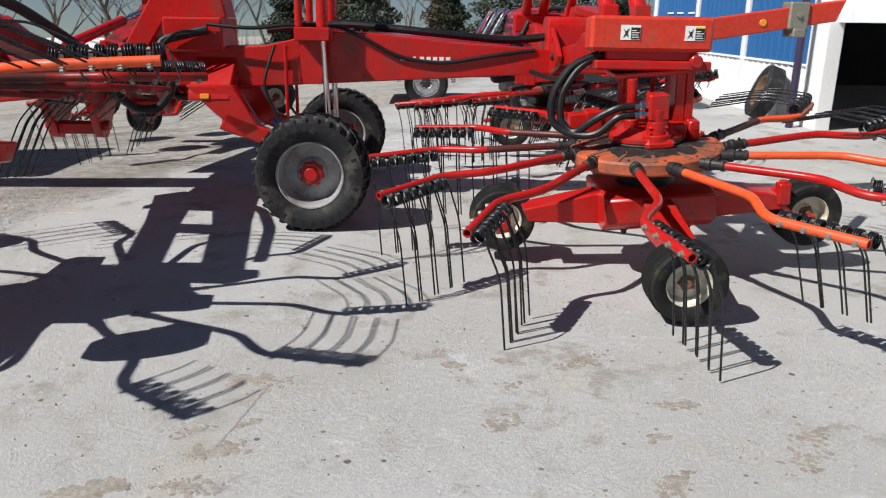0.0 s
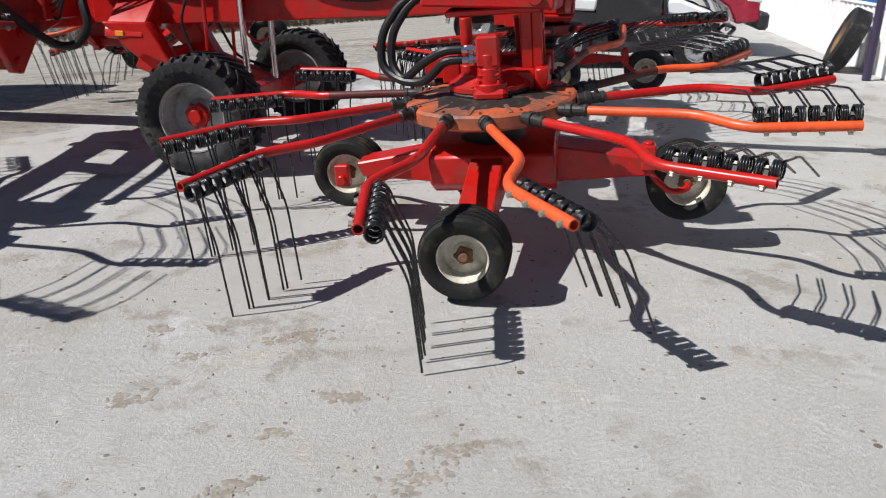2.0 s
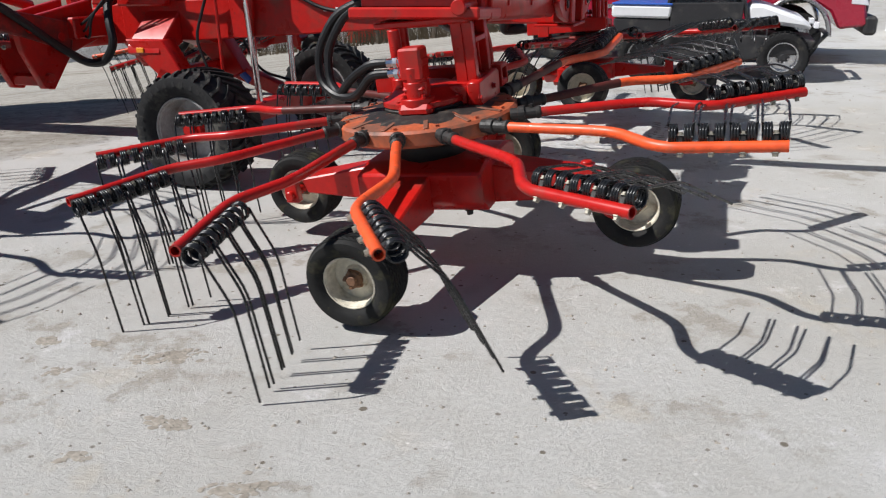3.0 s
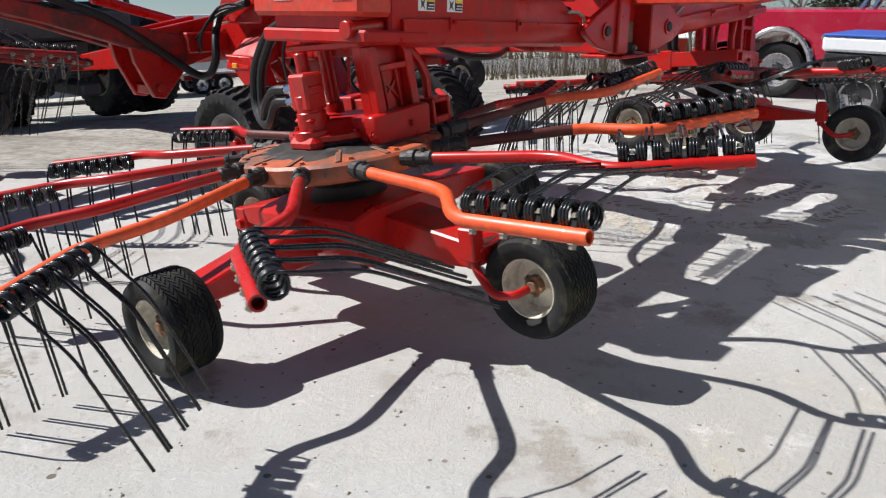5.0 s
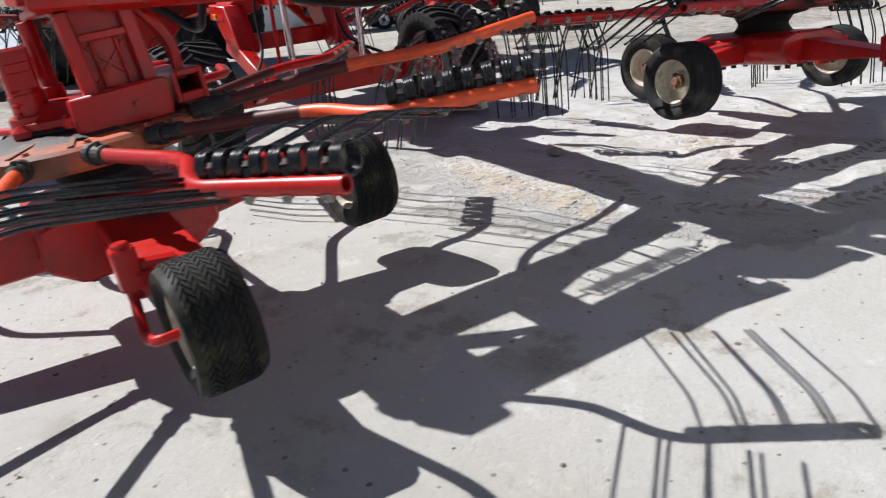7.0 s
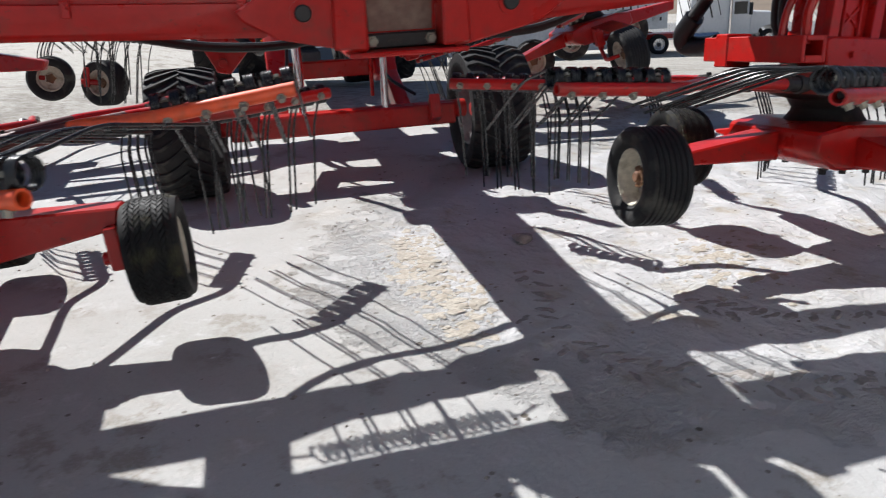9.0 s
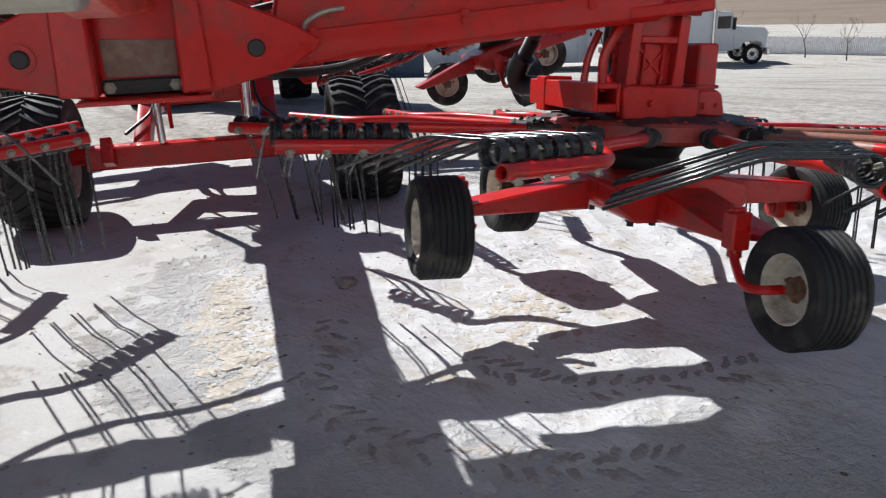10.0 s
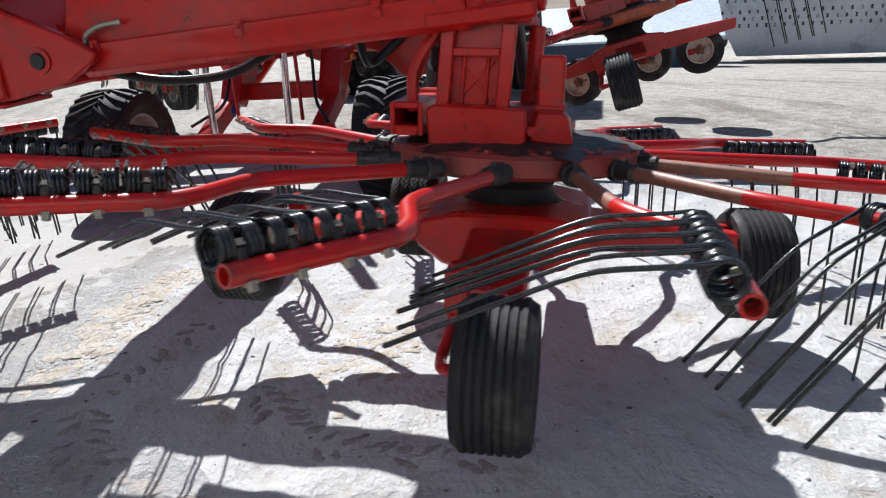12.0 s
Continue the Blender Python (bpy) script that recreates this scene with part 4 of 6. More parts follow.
# ---- front arms, tongue and hoses ----
for s, end in ((-1, Vector((-2.95, 4.15, 1.66))), (1, Vector((2.45, 4.05, 1.52)))):
    foot = Vector((s * 0.58, 3.98, 0.99))
    d = (end - foot).normalized()
    sidev = d.cross(Vector((0, 0, 1))).normalized()
    up = sidev.cross(d)
    n = (end - foot).length
    m = Matrix(((d.x, sidev.x, up.x, foot.x), (d.y, sidev.y, up.y, foot.y), (d.z, sidev.z, up.z, foot.z), (0, 0, 0, 1)))
    fa = None
    for y0, y1 in ((-0.36, -0.16), (0.16, 0.34)):
        bm = bmesh.new()
        prism(bm, [(-0.1, -0.11), (n * 0.4, -0.05), (n, -0.04), (n, 0.06), (n * 0.4, 0.07), (-0.1, 0.12)], "y", y0, y1, 0.01, 0, m)
        if fa is None:
            fa = part("front_arm", bm, RED_GRIMY, rake, "red front arm lifted at an angle")
        else:
            part("front_member", bm, RED_GRIMY, fa, "second box member of the arm")
    for lo, hi in (((0.30, -0.18, -0.05), (0.55, 0.18, 0.05)), ((1.10, -0.18, -0.035), (1.35, 0.18, 0.04)), ((n - 0.05, -0.37, -0.05), (n + 0.12, 0.35, 0.14))):
        bm = bmesh.new()
        box(bm, lo, hi, 0.008, m)
        part("cross_member", bm, RED_GRIMY, fa)
    bm = bmesh.new()
    prism(bm, [(s * 0.20, 0.92), (s * 0.20, 1.25), (s * 0.62, 1.18), (s * 1.02, 1.12), (s * 0.98, 0.90), (s * 0.84, 0.60), (s * 0.74, 0.58), (s * 0.50, 0.84)], "y", 3.66, 3.72, 0.008)
    prism(bm, [(s * 0.20, 0.92), (s * 0.20, 1.25), (s * 0.62, 1.18), (s * 1.02, 1.12), (s * 0.98, 0.90), (s * 0.84, 0.60), (s * 0.74, 0.58), (s * 0.50, 0.84)], "y", 3.98, 4.04, 0.008)
    box(bm, (s * 0.76, 3.72, 0.62), (s * 0.84, 3.98, 0.70), 0.008)
    for z, x in ((0.68, 0.79), (0.98, 0.62), (1.06, 0.9)):
        cyl(bm, (s * x, 3.62, z), (s * x, 4.08, z), 0.035, 14)
    part("arm_bracket", bm, RED, fa, "pointed red pivot bracket")
    bm = bmesh.new()
    a, b = Vector((s * 0.22, 4.32, 1.20)), foot + d * 1.05 + up * 0.26
    cyl(bm, a, a.lerp(b, 0.62), 0.045, 16)
    part("fold_cylinder", bm, RED, fa, "red hydraulic cylinder")
    bm = bmesh.new()
    cyl(bm, a.lerp(b, 0.60), b, 0.022, 14)
    part("cylinder_rod", bm, CHROME, fa, "bright cylinder rod")
    bm = bmesh.new()
    cyl(bm, b - (b - a).normalized() * 0.06, b + (b - a).normalized() * 0.06, 0.04, 12)
    part("rod_eye", bm, RED, fa, "red eye at the rod's end")
    bm = bmesh.new()
    sweep(bm, rounded([(s * 0.30, 3.0, 1.36), (s * 0.33, 3.38, 1.27), (s * 0.44, 3.30, 1.08), (s * 0.48, 3.24, 0.92), (s * 0.48, 3.36, 0.77), (s * 0.50, 3.52, 0.76), (s * 0.66, 3.62, 0.90), foot + d * 0.6 + up * 0.10 + sidev * 0.40 * s, foot + d * 1.3 + up * 0.16 + sidev * 0.40 * s, foot + d * 2.2 + up * 0.12 + sidev * 0.38 * s], 0.15, 5), 0.034, 10)
    part("thick_hose", bm, HOSE, fa, "thick black hose")
    for q in range(3):
        bm = bmesh.new()
        sweep(bm, rounded([(s * 0.31, 3.0 + 0.07 * q, 1.33), (s * 0.42, 3.2 + 0.05 * q, 1.36 - 0.05 * q), (s * 0.50, 3.42, 1.12), (s * 0.46, 3.5 + 0.05 * q, 0.92 + 0.06 * q), (s * 0.40, 3.7, 1.1)], 0.12, 4), 0.011, 8)
        part("hose", bm, HOSE, fa, "small black hose")
bm = bmesh.new()
prism(bm, [(3.35, 0.90), (5.2, 0.72), (6.9, 0.60), (6.9, 0.76), (5.2, 0.98), (3.35, 1.22)], "x", -0.15, 0.15, 0.012)
box(bm, (-0.55, 3.55, 0.95), (0.55, 4.15, 1.12), 0.012)
prism(bm, [(2.88, 1.44), (3.36, 1.44), (3.52, 1.20), (3.72, 1.20), (3.45, 1.62), (3.20, 1.80), (2.96, 1.80)], "x", -0.16, 0.16, 0.012)
part("tongue", bm, RED, rake, "red front frame and tongue")
bm = bmesh.new()
cyl(bm, (0, 6.6, 0.62), (0, 7.3, 0.56), 0.05, 12)
part("tow_eye", bm, GREASE, rake, "greasy coupling")
bm = bmesh.new()
sweep(bm, rounded([(-0.30, 3.0, 1.40), (-0.31, 2.65, 1.37), (-0.26, 2.35, 1.41), (-0.19, 2.0, 1.40), (-0.19, 1.78, 1.30), (-0.19, 1.55, 1.17), (-0.19, 1.2, 1.12), (-0.19, 0.75, 1.20), (-0.18, 0.45, 1.24)], 0.2, 4), 0.015, 8)
part("hose", bm, HOSE, beam, "black hose along the beam")
bm = bmesh.new()
sweep(bm, rounded([(0.0, 2.6, 1.36), (0.02, 2.0, 1.42), (-0.05, 1.3, 1.36), (0.02, 0.6, 1.30), (0.05, 0.2, 1.36)], 0.2, 4), 0.03, 8)
part("thick_hose", bm, HOSE, beam, "thick black hose on top of the beam")
bm = bmesh.new()
sweep(bm, rounded([(0.07, 2.6, 1.36), (0.09, 2.0, 1.43), (0.03, 1.3, 1.37), (0.08, 0.6, 1.31), (0.1, 0.2, 1.37)], 0.2, 4), 0.022, 8)
part("hose", bm, HOSE, beam, "black hose on top of the beam")
for s in (-1, 1):
    bm = bmesh.new()
    sweep(bm, rounded([(s * 0.25, 2.5, 1.25), (s * 0.3, 2.6, 0.95), (s * 0.34, 2.45, 0.62), (s * 0.5, 2.2, 0.52)], 0.1, 4), 0.012, 8)
    part("brake_hose", bm, HOSE, beam, "thin black hose to the axle")
bm = bmesh.new()
sweep(bm, rounded([(-0.10, 0.5, 1.08), (-0.42, 0.36, 1.04), (-0.72, 0.32, 1.06), (-0.98, 0.30, 1.12), (-1.10, 0.26, 1.18)], 0.2, 5), 0.02, 10)
part("slack_hose", bm, HOSE, rake, "slack black hose hanging under the arm")
bm = bmesh.new()
pts = rounded([(1.66, 0.28, 1.45), (1.65, 0.38, 1.24), (1.61, 0.50, 1.08), (1.585, 0.58, 0.985)], 0.12, 10)
fine = [a.lerp(b, k / 3) for a, b in zip(pts, pts[1:]) for k in range(3)]
sweep(bm, fine, 0.03, 12, True, 0, [0.034 if i % 2 else 0.030 for i in range(len(fine))])
hose = part("corrugated_hose", bm, HOSE, rake, "thick corrugated black hose beside the drive head")
bm = bmesh.new()
sweep(bm, rounded([(1.60, 0.54, 1.03), (1.575, 0.60, 0.95), (1.60, 0.62, 0.885), (1.65, 0.50, 0.89), (1.655, 0.40, 0.91)], 0.08, 6), 0.05, 14, True)
part("rubber_boot", bm, HOSE, hose, "bulging black rubber boot")
bm = bmesh.new()
sweep(bm, rounded([(0.16, 0.30, 1.10), (0.45, 0.34, 1.03), (0.75, 0.34, 1.05), (0.95, 0.30, 1.14)], 0.2, 5), 0.02, 10)
part("slack_hose", bm, HOSE, rake, "slack black hose hanging under the arm")


# ---- ground ----
def ground_material():
    """Pale worn concrete with scuffs, crumbs and dried white mud; gravel beyond the slab's edge."""
    m = bpy.data.materials.new("dusty_concrete_and_gravel")
    m.use_nodes = True
    nt = m.node_tree
    p = nt.nodes["Principled BSDF"]

    def math_node(op, a, b=0.0, c=0.0):
        n = nt.nodes.new("ShaderNodeMath")
        n.operation = op
        for i, v in enumerate((a, b, c)):
            if isinstance(v, float):
                n.inputs[i].default_value = v
            else:
                nt.links.new(v, n.inputs[i])
        return n.outputs[0]

    def spots(scale, size, keep, soft=0.5):
        v = nt.nodes.new("ShaderNodeTexVoronoi")
        v.inputs["Scale"].default_value = scale
        nt.links.new(nt.nodes.new("ShaderNodeTexCoord").outputs["Object"], v.inputs["Vector"])
        sep = nt.nodes.new("ShaderNodeSeparateColor")
        nt.links.new(v.outputs["Color"], sep.inputs[0])
        r = math_node('MULTIPLY', sep.outputs[1], size)
        near = math_node('LESS_THAN', v.outputs["Distance"], r)
        return math_node('MULTIPLY', near, math_node('LESS_THAN', sep.outputs[0], keep))

    broad = noise_tex(nt, 0.55, 5.0, 0.6)
    mid = noise_tex(nt, 2.2, 9.0, 0.72)
    patch = noise_tex(nt, 1.15, 3.0, 0.5)
    fine = noise_tex(nt, 55.0, 4.0, 0.75)
    grain = noise_tex(nt, 210.0, 2.0, 0.6)
    base = ramp(nt, broad, [(0.32, (0.375, 0.363, 0.338)), (0.55, (0.425, 0.42, 0.405)), (0.72, (0.455, 0.452, 0.452))]).outputs[0]
    # scuffs: a patch breaks up along the finer noise
    scuff = math_node('MULTIPLY', ramp(nt, mid, [(0.42, (1, 1, 1)), (0.475, (0, 0, 0))]).outputs[0], ramp(nt, patch, [(0.44, (0, 0, 0)), (0.54, (1, 1, 1))]).outputs[0])
    scuff = math_node('MULTIPLY', scuff, ramp(nt, fine, [(0.36, (0.35, 0.35, 0.35)), (0.52, (1, 1, 1))]).outputs[0])
    col = mixed(nt, scuff, base, (0.295, 0.275, 0.242))
    tan = ramp(nt, noise_tex(nt, 1.7, 8.0, 0.7), [(0.56, (0, 0, 0)), (0.66, (0.8, 0.8, 0.8))]).outputs[0]
    col = mixed(nt, tan, col, (0.40, 0.365, 0.305))
    chalk = ramp(nt, noise_tex(nt, 3.4, 9.0, 0.75), [(0.57, (0, 0, 0)), (0.68, (0.7, 0.7, 0.7))]).outputs[0]
    col = mixed(nt, chalk, col, (0.56, 0.56, 0.57))
    # dried mud behind the hinge and the rotor on that side
    tc = nt.nodes.new("ShaderNodeTexCoord")
    mp = nt.nodes.new("ShaderNodeMapping")
    mp.inputs["Location"].default_value = (-0.44, -2.15, 0.0)
    mp.inputs["Scale"].default_value = (0.36, 0.295, 0.0)
    nt.links.new(tc.outputs["Object"], mp.inputs[0])
    ln = nt.nodes.new("ShaderNodeVectorMath")
    ln.operation = 'LENGTH'
    nt.links.new(mp.outputs[0], ln.inputs[0])
    zone = ramp(nt, math_node('MULTIPLY_ADD', mid, 0.55, ln.outputs["Value"]), [(0.85, (1, 1, 1)), (1.2, (0, 0, 0))]).outputs[0]
    ridge = noise_tex(nt, 3.1, 8.0, 0.66, stretch=(1.0, 1.45, 1.0))
    mud = ramp(nt, ridge, [(0.32, (0.35, 0.31, 0.25)), (0.39, (0.44, 0.415, 0.375)), (0.45, (0.485, 0.48, 0.47)), (0.68, (0.55, 0.55, 0.555))]).outputs[0]
    col = mixed(nt, zone, col, mud)
    # gravel and packed earth beyond the slab's edge
    dot = nt.nodes.new("ShaderNodeVectorMath")
    dot.operation = 'DOT_PRODUCT'
    dot.inputs[1].default_value = (-0.80, 0.60, 0.0)
    nt.links.new(tc.outputs["Object"], dot.inputs[0])
    edge = nt.nodes.new("ShaderNodeMapRange")
    edge.inputs["From Min"].default_value = 6.95
    edge.inputs["From Max"].default_value = 7.3
    nt.links.new(math_node('MULTIPLY_ADD', mid, 1.6, dot.outputs["Value"]), edge.inputs[0])
    grit = noise_tex(nt, 7.0, 9.0, 0.78)
    streak = noise_tex(nt, 0.5, 7.0, 0.7, stretch=(0.5, 2.2, 1.0))
    gravel = ramp(nt, grit, [(0.32, (0.19, 0.165, 0.132)), (0.46, (0.37, 0.345, 0.305)), (0.66, (0.55, 0.53, 0.49))]).outputs[0]
    gravel = mixed(nt, ramp(nt, streak, [(0.36, (0.75, 0.75, 0.75)), (0.5, (0, 0, 0))]).outputs[0], gravel, (0.19, 0.165, 0.13))
    col = mixed(nt, edge.outputs[0], col, gravel)
    col = mixed(nt, math_node('MULTIPLY', spots(8.0, 0.13, 0.36), 0.9), col, (0.12, 0.10, 0.075))
    col = mixed(nt, math_node('MULTIPLY', spots(22.0, 0.22, 0.22), 0.85), col, (0.17, 0.15, 0.125))
    col = mixed(nt, math_node('MULTIPLY', spots(15.0, 0.13, 0.10), 0.7), col, (0.58, 0.57, 0.555))
    spk = ramp(nt, fine, [(0.27, (0.42, 0.40, 0.37)), (0.42, (0.93, 0.93, 0.93)), (0.62, (1.0, 1.0, 1.0)), (0.74, (1.18, 1.18, 1.18))]).outputs[0]
    gr = ramp(nt, grain, [(0.3, (0.78, 0.78, 0.78)), (0.7, (1.15, 1.15, 1.15))]).outputs[0]
    for tex, amount in ((spk, 0.32), (gr, 0.28)):
        mul = nt.nodes.new("ShaderNodeMix")
        mul.data_type, mul.blend_type = 'RGBA', 'MULTIPLY'
        mul.inputs[0].default_value = amount
        nt.links.new(col, mul.inputs[6])
        nt.links.new(tex, mul.inputs[7])
        col = mul.outputs[2]
    nt.links.new(col, p.inputs["Base Color"])
    p.inputs["Roughness"].default_value = 0.88
    p.inputs["Specular IOR Level"].default_value = 0.3
    h = math_node('MULTIPLY_ADD', grit, 2.6, math_node('MULTIPLY', fine, 0.45))
    h = math_node('MULTIPLY_ADD', math_node('MULTIPLY', ridge, zone), 16.0, h)
    h = math_node('MULTIPLY_ADD', math_node('MULTIPLY', grit, edge.outputs[0]), 9.0, h)
    b = nt.nodes.new("ShaderNodeBump")
    b.inputs["Strength"].default_value = 0.85
    b.inputs["Distance"].default_value = 0.006
    nt.links.new(h, b.inputs["Height"])
    nt.links.new(b.outputs[0], p.inputs["Normal"])
    return m


GROUND = ground_material()


def ground_height(x, y):
    """Flat round the rake; the yard falls away ahead of it."""
    far = (x - 0.97) * -0.72 + (y - 5.22) * 0.69 - 4.5
    if far <= 0:
        return 0.0
    fall = 0.0145 * far * far if far < 3 else 0.1305 + 0.107 * (far - 3)
    return -min(fall, 3.28 + 0.002 * min(far, 50) + 0.042 * max(0.0, far - 50))


def ripples(x, y):
    """Dried mud and uneven slab: faint everywhere, ridged behind the hinge and the right rotor."""
    v = Vector((x, y, 0))
    h = 0.004 * noise.noise(v * 0.8)
    d = max(0.0, 1.0 - ((x - 1.3) ** 2 / 4.0 + (y - 7.2) ** 2 / 9.0))
    if d > 0:
        r = 1.0 - abs(noise.noise(Vector((x * 2.2 + y, y * 2.2 - 0.4 * x, 3.0))))
        h += min(1.0, 2 * d) * (0.016 * (r ** 4 - 0.35) + 0.005 * noise.noise(v * 5) + 0.006 * noise.noise(v * 13))
    return h


def spaced(lo, hi, step, more):
    mid = [lo + step * i for i in range(int(round((hi - lo) / step)) + 1)]
    return [lo - v for v in reversed(more)] + mid + [hi + v for v in more]


bm = bmesh.new()
out = [0.2, 0.5, 1, 1.6, 2.4, 3.4, 4.6, 6, 8, 10, 12, 14, 17, 20, 24, 28, 33, 38, 45, 55, 70, 90, 120, 170, 250, 400, 700, 1300]
xs, ys = spaced(-1.2, 4.6, 0.035, out), spaced(3.0, 11.0, 0.035, out)
grid = [[bm.verts.new((x, y, ground_height(x, y) + ripples(x, y))) for y in ys] for x in xs]
for i in range(len(xs) - 1):
    for j in range(len(ys) - 1):
        bm.faces.new((grid[i][j], grid[i + 1][j], grid[i + 1][j + 1], grid[i][j + 1]))
tagged(finish("ground", bm, GROUND, smooth=60), "dusty pale concrete slab running out into gravel", "ground", kind="structure")


def L2W(x, y, z=0.0):
    return RAKE @ Vector((x, y, z))


def on_ground(x, y, turn=0.0):
    """The pose of a thing that stands at x, y of the rake's plan, turned in that plan."""
    p = L2W(x, y)
    return Matrix.Translation((p.x, p.y, ground_height(p.x, p.y))) @ pose(0, 0, 0, 0, 0, 69.4 + turn)


# ---- metal building: its front runs along the rake's x, facing ahead ----
BLUE_METAL = material("blue_metal_siding", (0.020, 0.110, 0.29), 0.42, dirt=(0.045, 0.13, 0.28), dirt_amount=0.3, grain=30, wear=1.2, bump=0.03, vary=0.05)
WHITE_METAL = material("white_metal_siding", (0.78, 0.78, 0.77), 0.45, dirt=(0.55, 0.52, 0.47), dirt_amount=0.28, grain=30, wear=2.0, bump=0.03, vary=0.04)
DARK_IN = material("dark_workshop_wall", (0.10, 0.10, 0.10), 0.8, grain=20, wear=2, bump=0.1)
PURPLE_POST = material("dark_painted_post", (0.035, 0.025, 0.06), 0.45, dirt=(0.1, 0.08, 0.08), dirt_amount=0.2, grain=40, wear=5)
WF = -4.35


def siding(bm, x0, x1, z0, z1, pitch=0.23, depth=0.02):
    """Sheet metal with standing ribs, facing +y."""
    n = int((x1 - x0) / pitch)
    w = (x1 - x0) / n
    line = []
    for i in range(n):
        a = x0 + i * w
        line += [(a, WF), (a + w * 0.68, WF), (a + w * 0.76, WF + depth), (a + w * 0.92, WF + depth)]
    line.append((x1, WF))
    lo = [bm.verts.new((x, y, z0)) for x, y in line]
    hi = [bm.verts.new((x, y, z1)) for x, y in line]
    for i in range(len(line) - 1):
        bm.faces.new((lo[i], lo[i + 1], hi[i + 1], hi[i]))
    back = [bm.verts.new((x, WF - 0.15, z)) for x, z in ((x0, z0), (x1, z0), (x1, z1), (x0, z1))]
    bm.faces.new(back)
    bm.faces.new(lo + [back[1], back[0]])
    bm.faces.new(hi + [back[2], back[3]])
    bm.faces.new((lo[0], back[0], back[3], hi[0]))
    bm.faces.new((lo[-1], hi[-1], back[2], back[1]))


building = tagged(new("workshop_building"), "blue and white metal workshop with a wide open doorway", "building")
building.matrix_world = RAKE
bm = bmesh.new(); siding(bm, 5.15, 13.3, 0.0, 0.86); part("wainscot", bm, WHITE_METAL, building, "white ribbed wainscot", 25)
for x0, x1 in ((5.15, 7.55), (7.72, 10.2), (10.37, 13.3)):
    bm = bmesh.new(); siding(bm, x0, x1, 0.90, 4.4, 0.23, 0.016); part("wall_panel", bm, BLUE_METAL, building, "blue metal wall panel", 25)
bm = bmesh.new(); box(bm, (5.15, WF - 0.1, 0.86), (13.3, WF + 0.035, 0.90), 0.004); part("trim", bm, WHITE_METAL, building, "white trim")
for x in (7.55, 10.2):
    bm = bmesh.new(); box(bm, (x, WF - 0.1, 0.0), (x + 0.17, WF + 0.05, 4.4), 0.005); part("trim", bm, WHITE_METAL, building, "white upright trim")
bm = bmesh.new(); box(bm, (4.62, WF - 0.16, 0.0), (5.15, WF + 0.06, 4.4), 0.006); part("door_trim", bm, WHITE_METAL, building, "white door post")
bm = bmesh.new(); box(bm, (-0.6, WF - 0.16, 3.3), (4.62, WF + 0.05, 4.4), 0.006); part("door_header", bm, WHITE_METAL, building, "white header over the doorway")
bm = bmesh.new(); box(bm, (-0.6, WF - 0.12, 1.5), (4.62, WF - 0.06, 3.3), 0.006); part("overhead_door", bm, WHITE_METAL, building, "white overhead door, half raised")
bm = bmesh.new(); box(bm, (13.3, WF - 0.2, 0.0), (13.5, WF + 0.05, 4.4), 0.006); part("trim", bm, WHITE_METAL, building, "white corner trim")
bm = bmesh.new(); box(bm, (-1.2, WF - 0.16, 0.0), (-0.6, WF + 0.06, 4.4), 0.006); part("door_trim", bm, WHITE_METAL, building, "white door post")
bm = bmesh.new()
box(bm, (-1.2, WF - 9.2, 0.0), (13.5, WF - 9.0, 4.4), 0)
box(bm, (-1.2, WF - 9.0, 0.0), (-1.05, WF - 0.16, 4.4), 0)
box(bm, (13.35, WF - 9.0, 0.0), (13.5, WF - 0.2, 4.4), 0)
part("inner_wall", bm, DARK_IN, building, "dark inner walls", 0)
bm = bmesh.new()
prism(bm, [(WF + 0.35, 4.4), (WF - 4.6, 6.0), (WF - 9.5, 4.4), (WF - 9.5, 4.5), (WF - 4.6, 6.12), (WF + 0.35, 4.52)], "x", -1.5, 13.8, 0)
part("roof", bm, WHITE_METAL, building, "white metal roof", 0)
for x0, x1 in ((10.52, 10.92), (11.28, 11.70), (11.98, 12.42)):
    bm = bmesh.new()
    for z in (1.42, 1.53, 1.64):
        box(bm, (x0, WF + 0.018, z), (x1 - (0.1 if z == 1.53 else 0.0), WF + 0.026, z + 0.035), 0)
    part("lettering", bm, WHITE_METAL, building, "white lettering")
post = bmesh.new()
cyl(post, (0, 0, -0.05), (0, 0, 3.0), 0.055, 18)
tagged(finish("steel_post", post, PURPLE_POST, m=on_ground(4.9, -4.05)), "dark painted steel post beside the doorway", "post")

# leaning tyre
lean = wheel_meshes("leaning_tyre", 0.42, 0.26, 0.24, "rib", RUBBER_DUSTY, material("rusty_orange_rim", (0.24, 0.13, 0.06), 0.6, dirt=(0.13, 0.09, 0.06), dirt_amount=0.6), RUST)
tagged(lean, "old bald tyre on a rusty orange rim, leaning on the wall", "tyre")
lean.matrix_world = on_ground(5.75, -3.99, 0) @ Matrix.Translation((0, 0, 0.435)) @ pose(0, 0, 0, 0, 0, 80) @ pose(0, 0, 0, 0, -21, 0)

